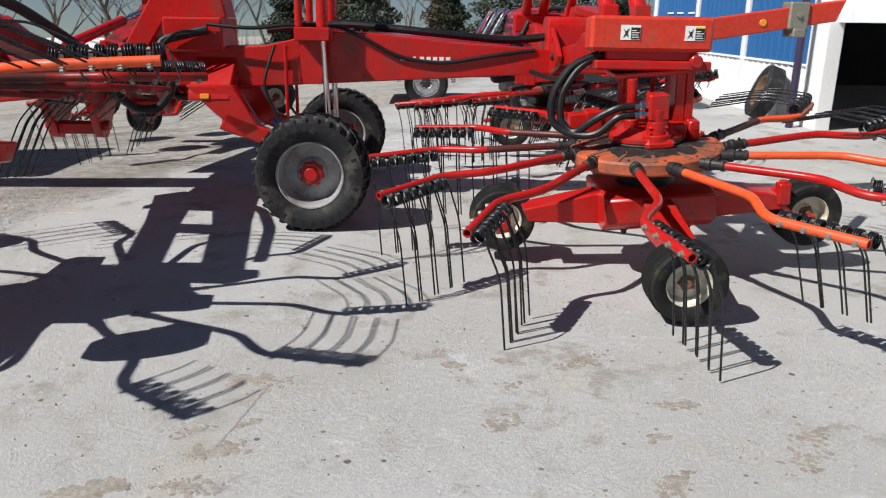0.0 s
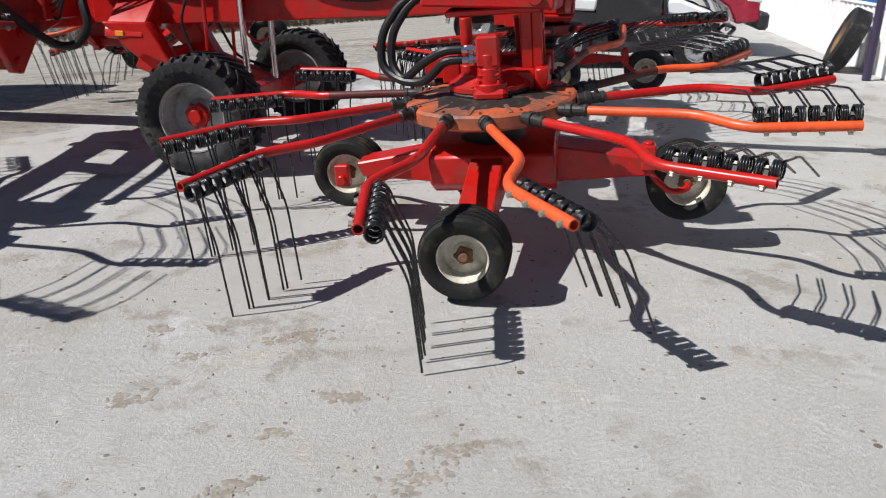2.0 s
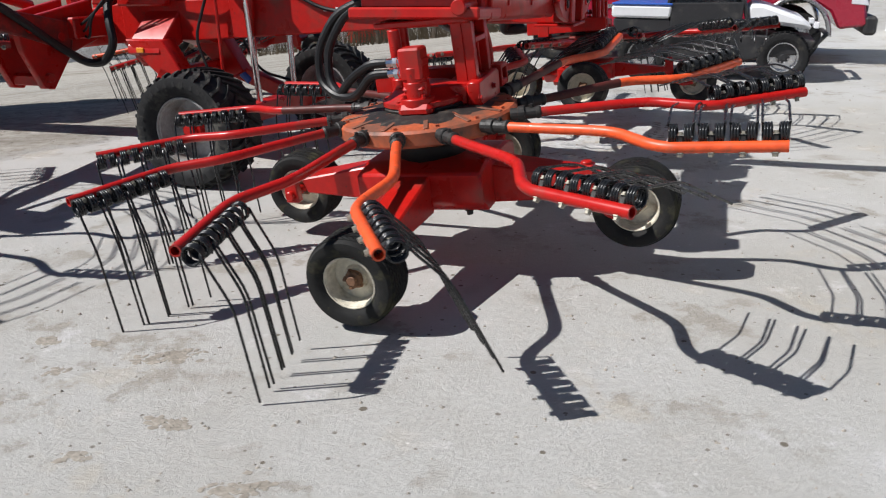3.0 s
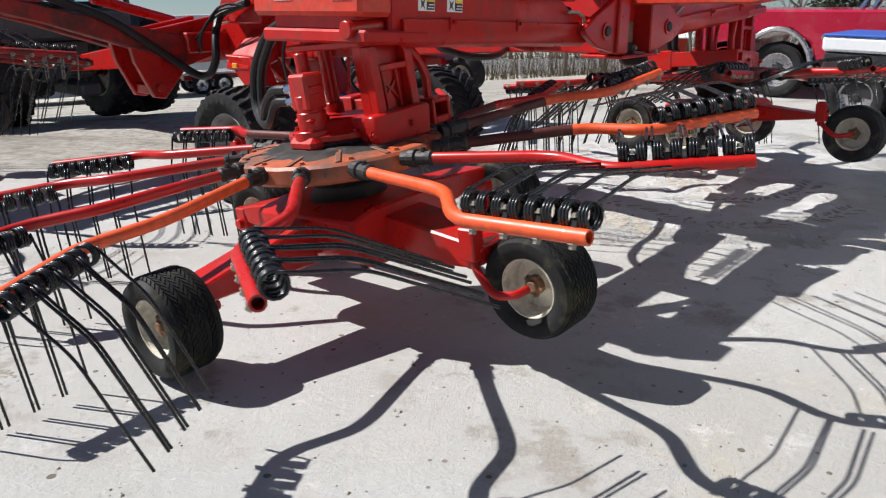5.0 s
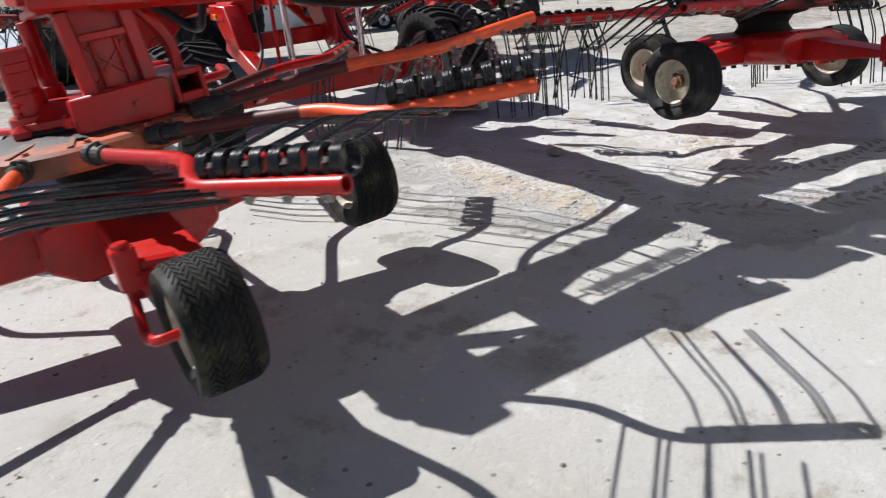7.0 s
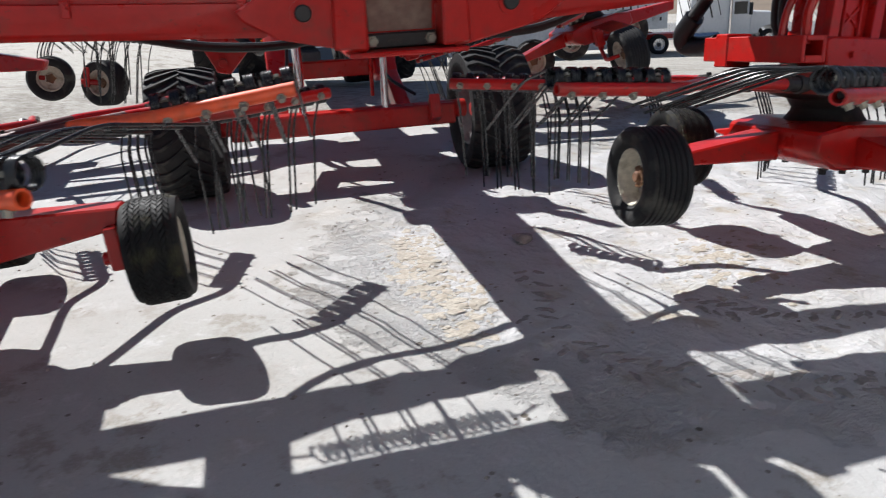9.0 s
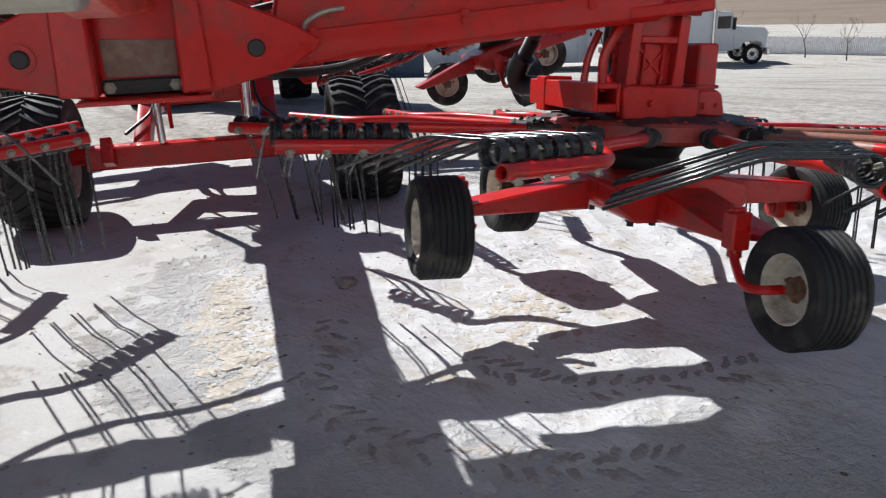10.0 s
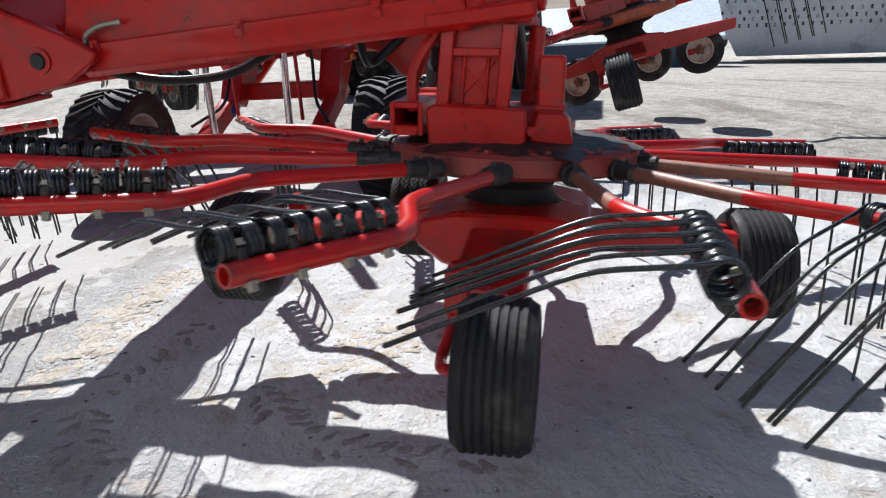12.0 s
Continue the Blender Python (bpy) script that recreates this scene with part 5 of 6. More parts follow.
# ---- vehicles ----
CAR_RED = material("crimson_car_paint", (0.36, 0.01, 0.035), 0.25, dirt=(0.22, 0.10, 0.09), dirt_amount=0.25, grain=15, wear=2, bump=0.0, vary=0.04, coat=0.5)
CAR_WHITE = material("white_plastic", (0.72, 0.73, 0.75), 0.35, dirt=(0.45, 0.42, 0.38), dirt_amount=0.22, grain=20, wear=4, bump=0.02, vary=0.03)
CAR_BLACK = material("black_plastic", (0.02, 0.02, 0.022), 0.5, dirt=(0.09, 0.08, 0.07), dirt_amount=0.3, grain=40, wear=6, bump=0.08)
SILVER = material("silver_trim", (0.55, 0.55, 0.56), 0.25, metal=0.9, grain=30, wear=6, bump=0.0, vary=0.04)
GLASS = bpy.data.materials.new("dark_window_glass")
GLASS.use_nodes = True
gp = GLASS.node_tree.nodes["Principled BSDF"]
gp.inputs["Base Color"].default_value = (0.02, 0.025, 0.03, 1)
gp.inputs["Roughness"].default_value = 0.06
gp.inputs["Transmission Weight"].default_value = 0.25
CLEAR = bpy.data.materials.new("clear_cab_glass")
CLEAR.use_nodes = True
cp = CLEAR.node_tree.nodes["Principled BSDF"]
cp.inputs["Base Color"].default_value = (0.82, 0.92, 0.95, 1)
cp.inputs["Roughness"].default_value = 0.02
cp.inputs["IOR"].default_value = 1.05
cp.inputs["Transmission Weight"].default_value = 1.0
LAMP = material("clear_lamp_lens", (0.75, 0.75, 0.78), 0.1, grain=90, wear=30, bump=0.3, coat=0.6)


def car_wheel(radius, width, rim_r, parent, at, knob=False):
    w = wheel_meshes("wheel", radius, width, rim_r, "chevron" if knob else "turf", RUBBER, SILVER, CAR_BLACK)
    w.parent = parent
    w.matrix_local = at
    tagged(w, "knobbly black tyre on a light rim" if knob else "black road tyre on a silver rim")
    return w


def pickup(at):
    """Body along y, its front towards -y; x across."""
    car = tagged(new("pickup_truck"), "crimson extended-cab pickup with a chrome bed bar, parked", "pickup truck")
    car.matrix_world = at
    L0, L1, hw = -2.85, 2.75, 0.98
    bm = bmesh.new()
    prism(bm, [(L0, 0.55), (L0 + 0.1, 1.02), (L0 + 0.35, 1.12), (-1.75, 1.16), (0.1, 1.16), (0.1, 0.52), (0.0, 0.45), (-1.3, 0.42), (-1.45, 0.75), (-1.75, 0.93), (-2.05, 0.93), (-2.35, 0.75), (-2.48, 0.5)], "x", -hw, hw, 0.03)
    part("body", bm, CAR_RED, car, "crimson painted body")
    bm = bmesh.new()
    prism(bm, [(0.12, 1.18), (L1, 1.18), (L1, 0.6), (2.1, 0.55), (2.0, 0.78), (1.72, 0.93), (1.42, 0.93), (1.14, 0.75), (1.05, 0.5), (0.12, 0.5)], "x", -hw, hw, 0.03)
    part("bed", bm, CAR_RED, car, "crimson bed")
    bm = bmesh.new()
    prism(bm, [(-1.85, 1.15), (-1.25, 1.62), (-1.1, 1.66), (-0.1, 1.66), (0.05, 1.58), (0.1, 1.15)], "x", -hw * 0.86, hw * 0.86, 0.04)
    part("cab", bm, CAR_RED, car, "crimson cab")
    for s in (-1, 1):
        for pts in ([(-1.62, 1.2), (-1.18, 1.57), (-0.75, 1.58), (-0.75, 1.2)], [(-0.66, 1.2), (-0.66, 1.58), (-0.12, 1.58), (-0.05, 1.52), (-0.02, 1.2)]):
            bm = bmesh.new()
            prism(bm, pts, "x", s * (hw * 0.86 - 0.01), s * (hw * 0.86 + 0.006), 0.004)
            part("window", bm, GLASS, car, "dark side window")
        for yc in (-1.9, 1.57):
            bm = bmesh.new()
            pts = [(s * (hw + 0.012), yc + 0.47 * math.cos(a), 0.40 + 0.53 * math.sin(a)) for a in [math.pi * i / 14 for i in range(15)]]
            sweep(bm, pts, 0.035, 6)
            part("wheel_arch_trim", bm, SILVER, car, "pale wheel arch trim")
            car_wheel(0.38, 0.25, 0.22, car, pose(s * (hw - 0.16), yc, 0.38, 0, 0, 0))
        bm = bmesh.new()
        prism(bm, [(L0 + 0.02, 0.82), (L0 + 0.08, 1.0), (L0 + 0.25, 1.0), (L0 + 0.25, 0.84)], "x", s * (hw - 0.28), s * (hw + 0.006), 0.01)
        part("headlight", bm, LAMP, car, "clear headlight")
        for y in (-0.72, -1.35, 0.105):
            bm = bmesh.new()
            box(bm, (s * hw, y, 0.55), (s * (hw + 0.004), y + 0.012, 1.16), 0)
            part("door_seam", bm, CAR_BLACK, car)
        bm = bmesh.new()
        box(bm, (s * hw, -1.2, 0.80), (s * (hw + 0.015), 1.0, 0.86), 0.004)
        part("side_moulding", bm, SILVER, car, "pale side moulding")
    bm = bmesh.new()
    prism(bm, [(-1.80, 1.20), (-1.28, 1.60), (-1.25, 1.58), (-1.76, 1.19)], "x", -0.74, 0.74, 0.004)
    part("windscreen", bm, GLASS, car, "windscreen")
    bm = bmesh.new()
    box(bm, (-1.0, L0 - 0.12, 0.42), (1.0, L0 + 0.05, 0.68), 0.04)
    part("front_bumper", bm, CAR_BLACK, car, "black front bumper")
    bm = bmesh.new()
    box(bm, (-0.66, L0 - 0.02, 0.70), (0.66, L0 + 0.06, 1.0), 0.02)
    part("grille", bm, CAR_BLACK, car, "black grille")
    bm = bmesh.new()
    for y in (0.22, 0.36):
        sweep(bm, rounded([(-0.85, y + 0.25, 1.18), (-0.78, y, 1.62), (0.78, y, 1.62), (0.85, y + 0.25, 1.18)], 0.15, 5), 0.035, 10)
    part("bed_bar", bm, CHROME, car, "chrome bar over the bed")
    return car


pickup(on_ground(8.05, -0.25))


def utility_vehicle(at):
    """A side-by-side: front towards -y."""
    u = tagged(new("utility_vehicle"), "white and black side-by-side utility vehicle with knobbly tyres", "utility vehicle")
    u.matrix_world = at
    bm = bmesh.new()
    prism(bm, [(-1.35, 0.38), (-1.45, 0.55), (-0.7, 0.62), (0.40, 0.62), (0.44, 0.82), (1.22, 0.84), (1.22, 0.40), (0.4, 0.28), (-0.5, 0.28)], "x", -0.66, 0.66, 0.02)
    part("lower_body", bm, CAR_BLACK, u, "black lower body")
    bm = bmesh.new()
    prism(bm, [(-1.40, 0.68), (-1.30, 0.82), (-0.75, 1.02), (-0.55, 1.02), (-0.55, 0.80), (-1.0, 0.74)], "x", -0.62, 0.62, 0.05)
    part("hood", bm, CAR_WHITE, u, "white hood")
    bm = bmesh.new()
    prism(bm, [(0.45, 0.83), (0.42, 1.00), (1.25, 1.02), (1.25, 0.85)], "x", -0.68, 0.68, 0.03)
    part("cargo_bed", bm, CAR_WHITE, u, "white cargo bed with a dark rail")
    bm = bmesh.new()
    prism(bm, [(0.42, 1.004), (0.42, 1.035), (1.25, 1.05), (1.25, 1.024)], "x", -0.68, 0.68, 0.01)
    part("bed_rail", bm, BLUE_PAINT, u, "dark blue bed rail")
    bm = bmesh.new()
    for s in (-1, 1):
        sweep(bm, rounded([(s * 0.62, -0.62, 0.62), (s * 0.60, -0.30, 1.75), (s * 0.60, 0.42, 1.78), (s * 0.62, 0.50, 0.62)], 0.12, 4), 0.03, 8)
        box(bm, (s * 0.60, -0.50, 0.40), (s * 0.66, 0.44, 1.04), 0.01)
    box(bm, (-0.58, 0.05, 0.55), (0.58, 0.42, 0.70), 0.03)
    box(bm, (-0.58, 0.34, 0.65), (0.58, 0.46, 1.25), 0.03)
    part("cab_frame", bm, CAR_BLACK, u, "black cab frame with its seat")
    bm = bmesh.new()
    box(bm, (-0.66, -0.42, 1.76), (0.66, 0.58, 1.81), 0.02)
    part("roof", bm, CAR_BLACK, u, "black roof")
    for s in (-1, 1):
        bm = bmesh.new()
        box(bm, (s * 0.605, -0.40, 0.98), (s * 0.615, 0.40, 1.70), 0)
        part("side_window", bm, GLASS, u, "dark side window")
        for y in (-1.06, 0.80):
            car_wheel(0.335, 0.25, 0.185, u, pose(s * 0.60, y, 0.335, 0, 0, 0 if s > 0 else 180), True)
        bm = bmesh.new()
        box(bm, (s * 0.30, -1.47, 0.70), (s * 0.56, -1.40, 0.78), 0.01)
        part("headlight", bm, LAMP, u, "clear headlight")
    bm = bmesh.new()
    sweep(bm, rounded([(-0.5, -1.42, 0.45), (-0.45, -1.58, 0.62), (0.45, -1.58, 0.62), (0.5, -1.42, 0.45)], 0.08, 4), 0.03, 8)
    part("front_guard", bm, CAR_BLACK, u, "black front guard")
    return u


utility_vehicle(on_ground(5.75, -0.98) @ Matrix.Scale(0.92, 4))

TRACTOR_GREY = material("dark_tractor_frame", (0.05, 0.05, 0.055), 0.5, dirt=(0.14, 0.12, 0.1), dirt_amount=0.35, grain=40, wear=5)


def farm_tractor(at):
    t = tagged(new("farm_tractor"), "large red farm tractor with dual rear wheels, hitched before the rake", "tractor")
    t.matrix_world = at
    for x in (-1.23, -0.70, 0.70, 1.23):
        w = wheel_meshes("rear_wheel", 0.67, 0.42, 0.37, "chevron", RUBBER_DUSTY, RIM_GREY, RED)
        w.parent = t
        w.matrix_local = pose(x, 0, 0.67, random.uniform(0, 90), 0, 0)
        tagged(w, "tall lugged rear tyre of a dual pair")
    for x in (-0.85, 0.85):
        w = wheel_meshes("front_wheel", 0.56, 0.40, 0.32, "chevron", RUBBER, RIM_GREY, RED)
        w.parent = t
        w.matrix_local = pose(x, 2.9, 0.56, 20, 0, 0)
        tagged(w, "lugged front tyre")
    bm = bmesh.new()
    cyl(bm, (-1.42, 0, 0.67), (1.42, 0, 0.67), 0.11, 16)
    box(bm, (-0.30, -0.45, 0.55), (0.30, 3.4, 1.05), 0.03)
    box(bm, (-0.12, -1.0, 0.40), (0.12, -0.2, 0.55), 0.02)
    part("chassis", bm, TRACTOR_GREY, t, "dark chassis and drawbar")
    bm = bmesh.new()
    prism(bm, [(0.95, 1.05), (3.5, 1.05), (3.6, 1.45), (3.3, 1.75), (0.95, 1.9)], "x", -0.42, 0.42, 0.05)
    part("hood", bm, RED, t, "red hood")
    for s in (-1, 1):
        bm = bmesh.new()
        prism(bm, [(-0.70, 1.06), (-0.55, 1.40), (0.5, 1.44), (0.85, 1.16), (0.8, 1.12), (0.45, 1.40), (-0.50, 1.36), (-0.65, 1.04)], "x", s * 0.50, s * 0.92, 0.02)
        part("mudguard", bm, CAR_BLACK, t, "black mudguard")
    bm = bmesh.new()
    for x in (-0.78, 0.78):
        for y, dy in ((-0.62, 0.12), (0.35, 0.0), (0.95, -0.12)):
            sweep(bm, [(x, y, 1.35), (x * 0.94, y + dy, 2.95)], 0.04, 8)
    box(bm, (-0.85, -0.72, 2.92), (0.85, 0.95, 3.12), 0.06)
    box(bm, (-0.80, -0.66, 1.05), (0.80, 0.95, 1.42), 0.04)
    cab = part("cab_frame", bm, TRACTOR_GREY, t, "dark cab frame with its roof")
    bm = bmesh.new()
    box(bm, (-0.76, -0.64, 1.42), (0.76, -0.625, 2.9), 0)
    part("rear_window", bm, CLEAR, t, "rear window")
    for s in (-1, 1):
        bm = bmesh.new()
        box(bm, (s * 0.765, -0.6, 1.42), (s * 0.78, 0.9, 2.9), 0)
        part("side_window", bm, CLEAR, t, "side window")
    bm = bmesh.new()
    for x in (-0.42, 0.42):
        sweep(bm, rounded([(x, -0.3, 1.05), (x, -0.75, 0.9), (x * 1.1, -1.05, 0.6)], 0.1, 3), 0.05, 8)
    box(bm, (-0.5, -0.55, 1.05), (0.5, -0.35, 1.5), 0.02)
    part("linkage", bm, CAR_BLACK, t, "black rear linkage and hoses")
    return t


farm_tractor(on_ground(0.15, 8.0))

# semi-trailer truck and its livestock trailer
TRUCK_WHITE = material("white_truck_paint", (0.74, 0.75, 0.76), 0.3, dirt=(0.5, 0.48, 0.45), dirt_amount=0.25, grain=8, wear=0.8, bump=0.0, vary=0.03, coat=0.3)
ALU = material("weathered_aluminium", (0.50, 0.53, 0.57), 0.42, metal=0.6, dirt=(0.30, 0.31, 0.32), dirt_amount=0.35, grain=8, wear=0.9, bump=0.05, vary=0.08)


def road_wheel(parent, x, y):
    w = wheel_meshes("wheel", 0.50, 0.28, 0.29, "rib", RUBBER, SILVER, TRACTOR_GREY)
    w.parent = parent
    w.matrix_local = pose(x, y, 0.50)
    tagged(w, "black truck tyre on a silver rim")


tp, td = Vector((-21.9, 40.8)), Vector((0.53, 0.847)).normalized()


def truck_pose(along):
    p = tp - td * along
    return Matrix.Translation((p.x, p.y, ground_height(p.x, p.y))) @ pose(0, 0, 0, 0, 0, math.degrees(math.atan2(td.y, td.x)) - 90)


def semi_truck(at):
    """Front axle at the origin, heading +y."""
    t = tagged(new("semi_truck"), "white long-nosed semi truck with a tall sleeper, standing in the yard", "truck")
    t.matrix_world = at
    bm = bmesh.new()
    prism(bm, [(0.75, 0.85), (0.80, 1.55), (0.6, 1.78), (-1.0, 1.9), (-1.0, 0.75), (-0.55, 0.75), (-0.45, 1.05), (0, 1.18), (0.45, 1.05), (0.55, 0.75)], "x", -0.85, 0.85, 0.05)
    part("hood", bm, TRUCK_WHITE, t, "white hood with its fenders")
    bm = bmesh.new()
    prism(bm, [(-1.0, 0.7), (-1.0, 1.9), (-1.2, 2.6), (-2.1, 2.7), (-2.1, 0.7)], "x", -1.0, 1.0, 0.05)
    part("cab", bm, TRUCK_WHITE, t, "white cab")
    bm = bmesh.new()
    prism(bm, [(-2.1, 0.7), (-2.1, 3.0), (-2.3, 3.6), (-4.15, 3.65), (-4.15, 0.7)], "x", -1.15, 1.15, 0.06)
    part("sleeper", bm, TRUCK_WHITE, t, "tall white sleeper")
    for s in (-1, 1):
        bm = bmesh.new(); box(bm, (s * 0.995, -1.9, 1.8), (s * 1.01, -1.25, 2.4), 0); part("side_window", bm, GLASS, t, "side window")
        bm = bmesh.new(); box(bm, (s * 1.145, -3.9, 2.3), (s * 1.16, -3.5, 2.65), 0); part("sleeper_window", bm, GLASS, t, "sleeper window")
        bm = bmesh.new(); cyl(bm, (s * 1.24, -2.18, 0.8), (s * 1.24, -2.18, 3.9), 0.07, 12); part("exhaust_stack", bm, CHROME, t, "chrome exhaust stack")
        bm = bmesh.new(); cyl(bm, (s * 1.0, -4.1, 0.75), (s * 1.0, -2.7, 0.75), 0.30, 18); part("fuel_tank", bm, CHROME, t, "polished fuel tank")
        road_wheel(t, s * 0.95, 0.0)
        for y in (-5.65, -6.85):
            road_wheel(t, s * 0.90, y)
        bm = bmesh.new(); box(bm, (s * 1.02, -1.15, 1.75), (s * 1.25, -1.05, 2.35), 0.02); part("mirror", bm, CAR_BLACK, t, "black mirror")
    bm = bmesh.new(); box(bm, (-0.45, -7.6, 0.72), (0.45, -0.6, 0.98), 0.03); part("frame", bm, RED, t, "red painted frame")
    bm = bmesh.new(); box(bm, (-1.05, 0.72, 0.42), (1.05, 0.86, 0.78), 0.03); part("bumper", bm, CHROME, t, "chrome bumper")
    bm = bmesh.new(); box(bm, (-0.6, 0.77, 0.9), (0.6, 0.82, 1.55), 0.02); part("grille", bm, CHROME, t, "chrome grille")
    return t


def livestock_trailer(at):
    """Punched aluminium sides on ribs; its front lies at y = -5, behind the truck's cab."""
    t = tagged(new("livestock_trailer"), "long aluminium livestock trailer with punched ribbed sides", "trailer")
    t.matrix_world = at
    bm = bmesh.new()
    prism(bm, [(-5.35, 1.30), (-8.1, 1.30), (-8.4, 0.42), (-16.4, 0.42), (-16.8, 1.2), (-20.5, 1.2), (-20.5, 4.0), (-5.35, 4.0)], "x", -1.25, 1.25, 0.02)
    part("body", bm, ALU, t, "weathered aluminium body")
    bm = bmesh.new()
    for i in range(62):
        y = -20.4 + i * 0.242
        box(bm, (1.25, y, 0.45 if -16.3 < y < -8.5 else 1.5), (1.285, y + 0.05, 3.9), 0)
    for z in (1.5, 2.6, 3.9):
        box(bm, (1.25, -20.5, z), (1.30, -5.4, z + 0.08), 0)
    tagged(part("side_rib", bm, ALU, t, "upright ribs"), kind="stuff")
    bm = bmesh.new()
    for r, z in enumerate((1.7, 2.0, 2.3, 2.8, 3.2, 3.55)):
        for i in range(40):
            y = -20.2 + i * 0.38 + (0.19 if r % 2 else 0)
            if y < -20.2 or y > -5.6:
                continue
            box(bm, (1.2515, y, z), (1.256, y + 0.10, z + 0.17), 0)
    tagged(part("vent_slot", bm, CAR_BLACK, t, "punched vent slots"), kind="stuff")
    for s in (-1, 1):
        for y in (-18.2, -19.5):
            road_wheel(t, s * 0.98, y)
    bm = bmesh.new()
    box(bm, (-0.9, -20.3, 0.85), (0.9, -16.9, 1.2), 0.02)
    part("underframe", bm, TRACTOR_GREY, t, "dark underframe")
    return t


semi_truck(truck_pose(0.0))
livestock_trailer(truck_pose(0.0))

# small sheds beyond the yard
PALE_ROOF = material("pale_roof_metal", (0.62, 0.68, 0.74), 0.4, grain=10, wear=1, bump=0.02)
SLATE = material("slate_blue_boards", (0.06, 0.09, 0.14), 0.6, grain=20, wear=2)


def small_shed(x, y, turn, half_l, half_w, eaves, ridge, wall_paint, roof_paint, label):
    shed = tagged(new("low_shed"), label, "shed")
    shed.matrix_world = Matrix.Translation((x, y, ground_height(x, y))) @ pose(0, 0, 0, 0, 0, turn)
    bm = bmesh.new()
    prism(bm, [(-half_w, -0.1), (half_w, -0.1), (half_w, eaves), (0, ridge - 0.06), (-half_w, eaves)], "x", -half_l, half_l, 0.01)
    part("wall", bm, wall_paint, shed, "boarded wall")
    bm = bmesh.new()
    o = half_w + 0.3
    drop = eaves - 0.3 * (ridge - eaves) / half_w
    prism(bm, [(-o, drop), (0, ridge), (o, drop), (o, drop + 0.07), (0, ridge + 0.08), (-o, drop + 0.07)], "x", -half_l - 0.3, half_l + 0.3, 0.0)
    part("roof", bm, roof_paint, shed, "metal roof")


small_shed(-24.5, 17.5, 68, 4.0, 2.0, 1.2, 2.15, SLATE, PALE_ROOF, "low shed with a pale metal roof and dark sides")
small_shed(-4.5, 56.0, 10, 2.2, 2.0, 2.2, 3.1, FADED, WHITE_METAL, "small far shed with a white roof among bare trees")
small_shed(-23.2, 60.5, 20, 1.0, 0.9, 1.2, 1.45, TRACTOR_GREY, TRACTOR_GREY, "small dark shed beside the pale fence")


# ---- trees, fence, hills ----
BARK = material("grey_bark", (0.13, 0.105, 0.085), 0.9, dirt=(0.22, 0.19, 0.16), dirt_amount=0.4, grain=14, wear=3, bump=0.5)
NEEDLES = material("evergreen_needles", (0.022, 0.032, 0.015), 0.8, dirt=(0.06, 0.05, 0.025), dirt_amount=0.4, grain=3, wear=0.8, bump=0.1, vary=0.35)
BROWN_LEAF = material("dry_brown_foliage", (0.085, 0.062, 0.035), 0.85, dirt=(0.13, 0.10, 0.06), dirt_amount=0.4, grain=3, wear=0.8, bump=0.1, vary=0.35)
DRY_GRASS = material("dry_hill_grass", (0.155, 0.115, 0.078), 0.95, dirt=(0.11, 0.085, 0.06), dirt_amount=0.5, grain=0.8, wear=0.05, bump=0.2, vary=0.2)


def bare_tree_mesh(seed, height):
    rng = random.Random(seed)
    bm = bmesh.new()

    def limb(p, d, length, r, depth):
        pts, q, w = [p], p.copy(), d.normalized()
        n = 4
        for i in range(n):
            w = (w + Vector((rng.uniform(-1, 1), rng.uniform(-1, 1), rng.uniform(-0.4, 0.7))) * 0.16).normalized()
            q = q + w * length / n
            pts.append(q.copy())
        sweep(bm, pts, r, 6 if depth < 2 else 4, False, 0, [r * (1 - 0.62 * i / n) for i in range(n + 1)])
        if depth < 4:
            for i in range(3 if depth < 3 else 4):
                at = pts[rng.choice((2, 3, 4) if depth else (2, 3, 3, 4))]
                side = Vector((rng.uniform(-1, 1), rng.uniform(-1, 1), rng.uniform(0.15, 0.9))).normalized()
                limb(at, (w * 0.7 + side).normalized(), length * rng.uniform(0.5, 0.72), max(r * 0.45, 0.008), depth + 1)
    limb(Vector((0, 0, -0.2)), Vector((0, 0, 1)), height * 0.42, height * 0.014, 0)
    return bm


def leafy(bm, n, shape, rng, size):
    for _ in range(n):
        p = shape(rng)
        a = Vector((rng.uniform(-1, 1), rng.uniform(-1, 1), rng.uniform(-1, 1))).normalized()
        b = a.orthogonal().normalized()
        c = a.cross(b)
        s = size * rng.uniform(0.6, 1.4)
        v = [bm.verts.new(p + b * s), bm.verts.new(p + c * s * 0.6 + a * s * 0.3), bm.verts.new(p - b * s), bm.verts.new(p - c * s * 0.6 + a * s * 0.2)]
        bm.faces.new(v)


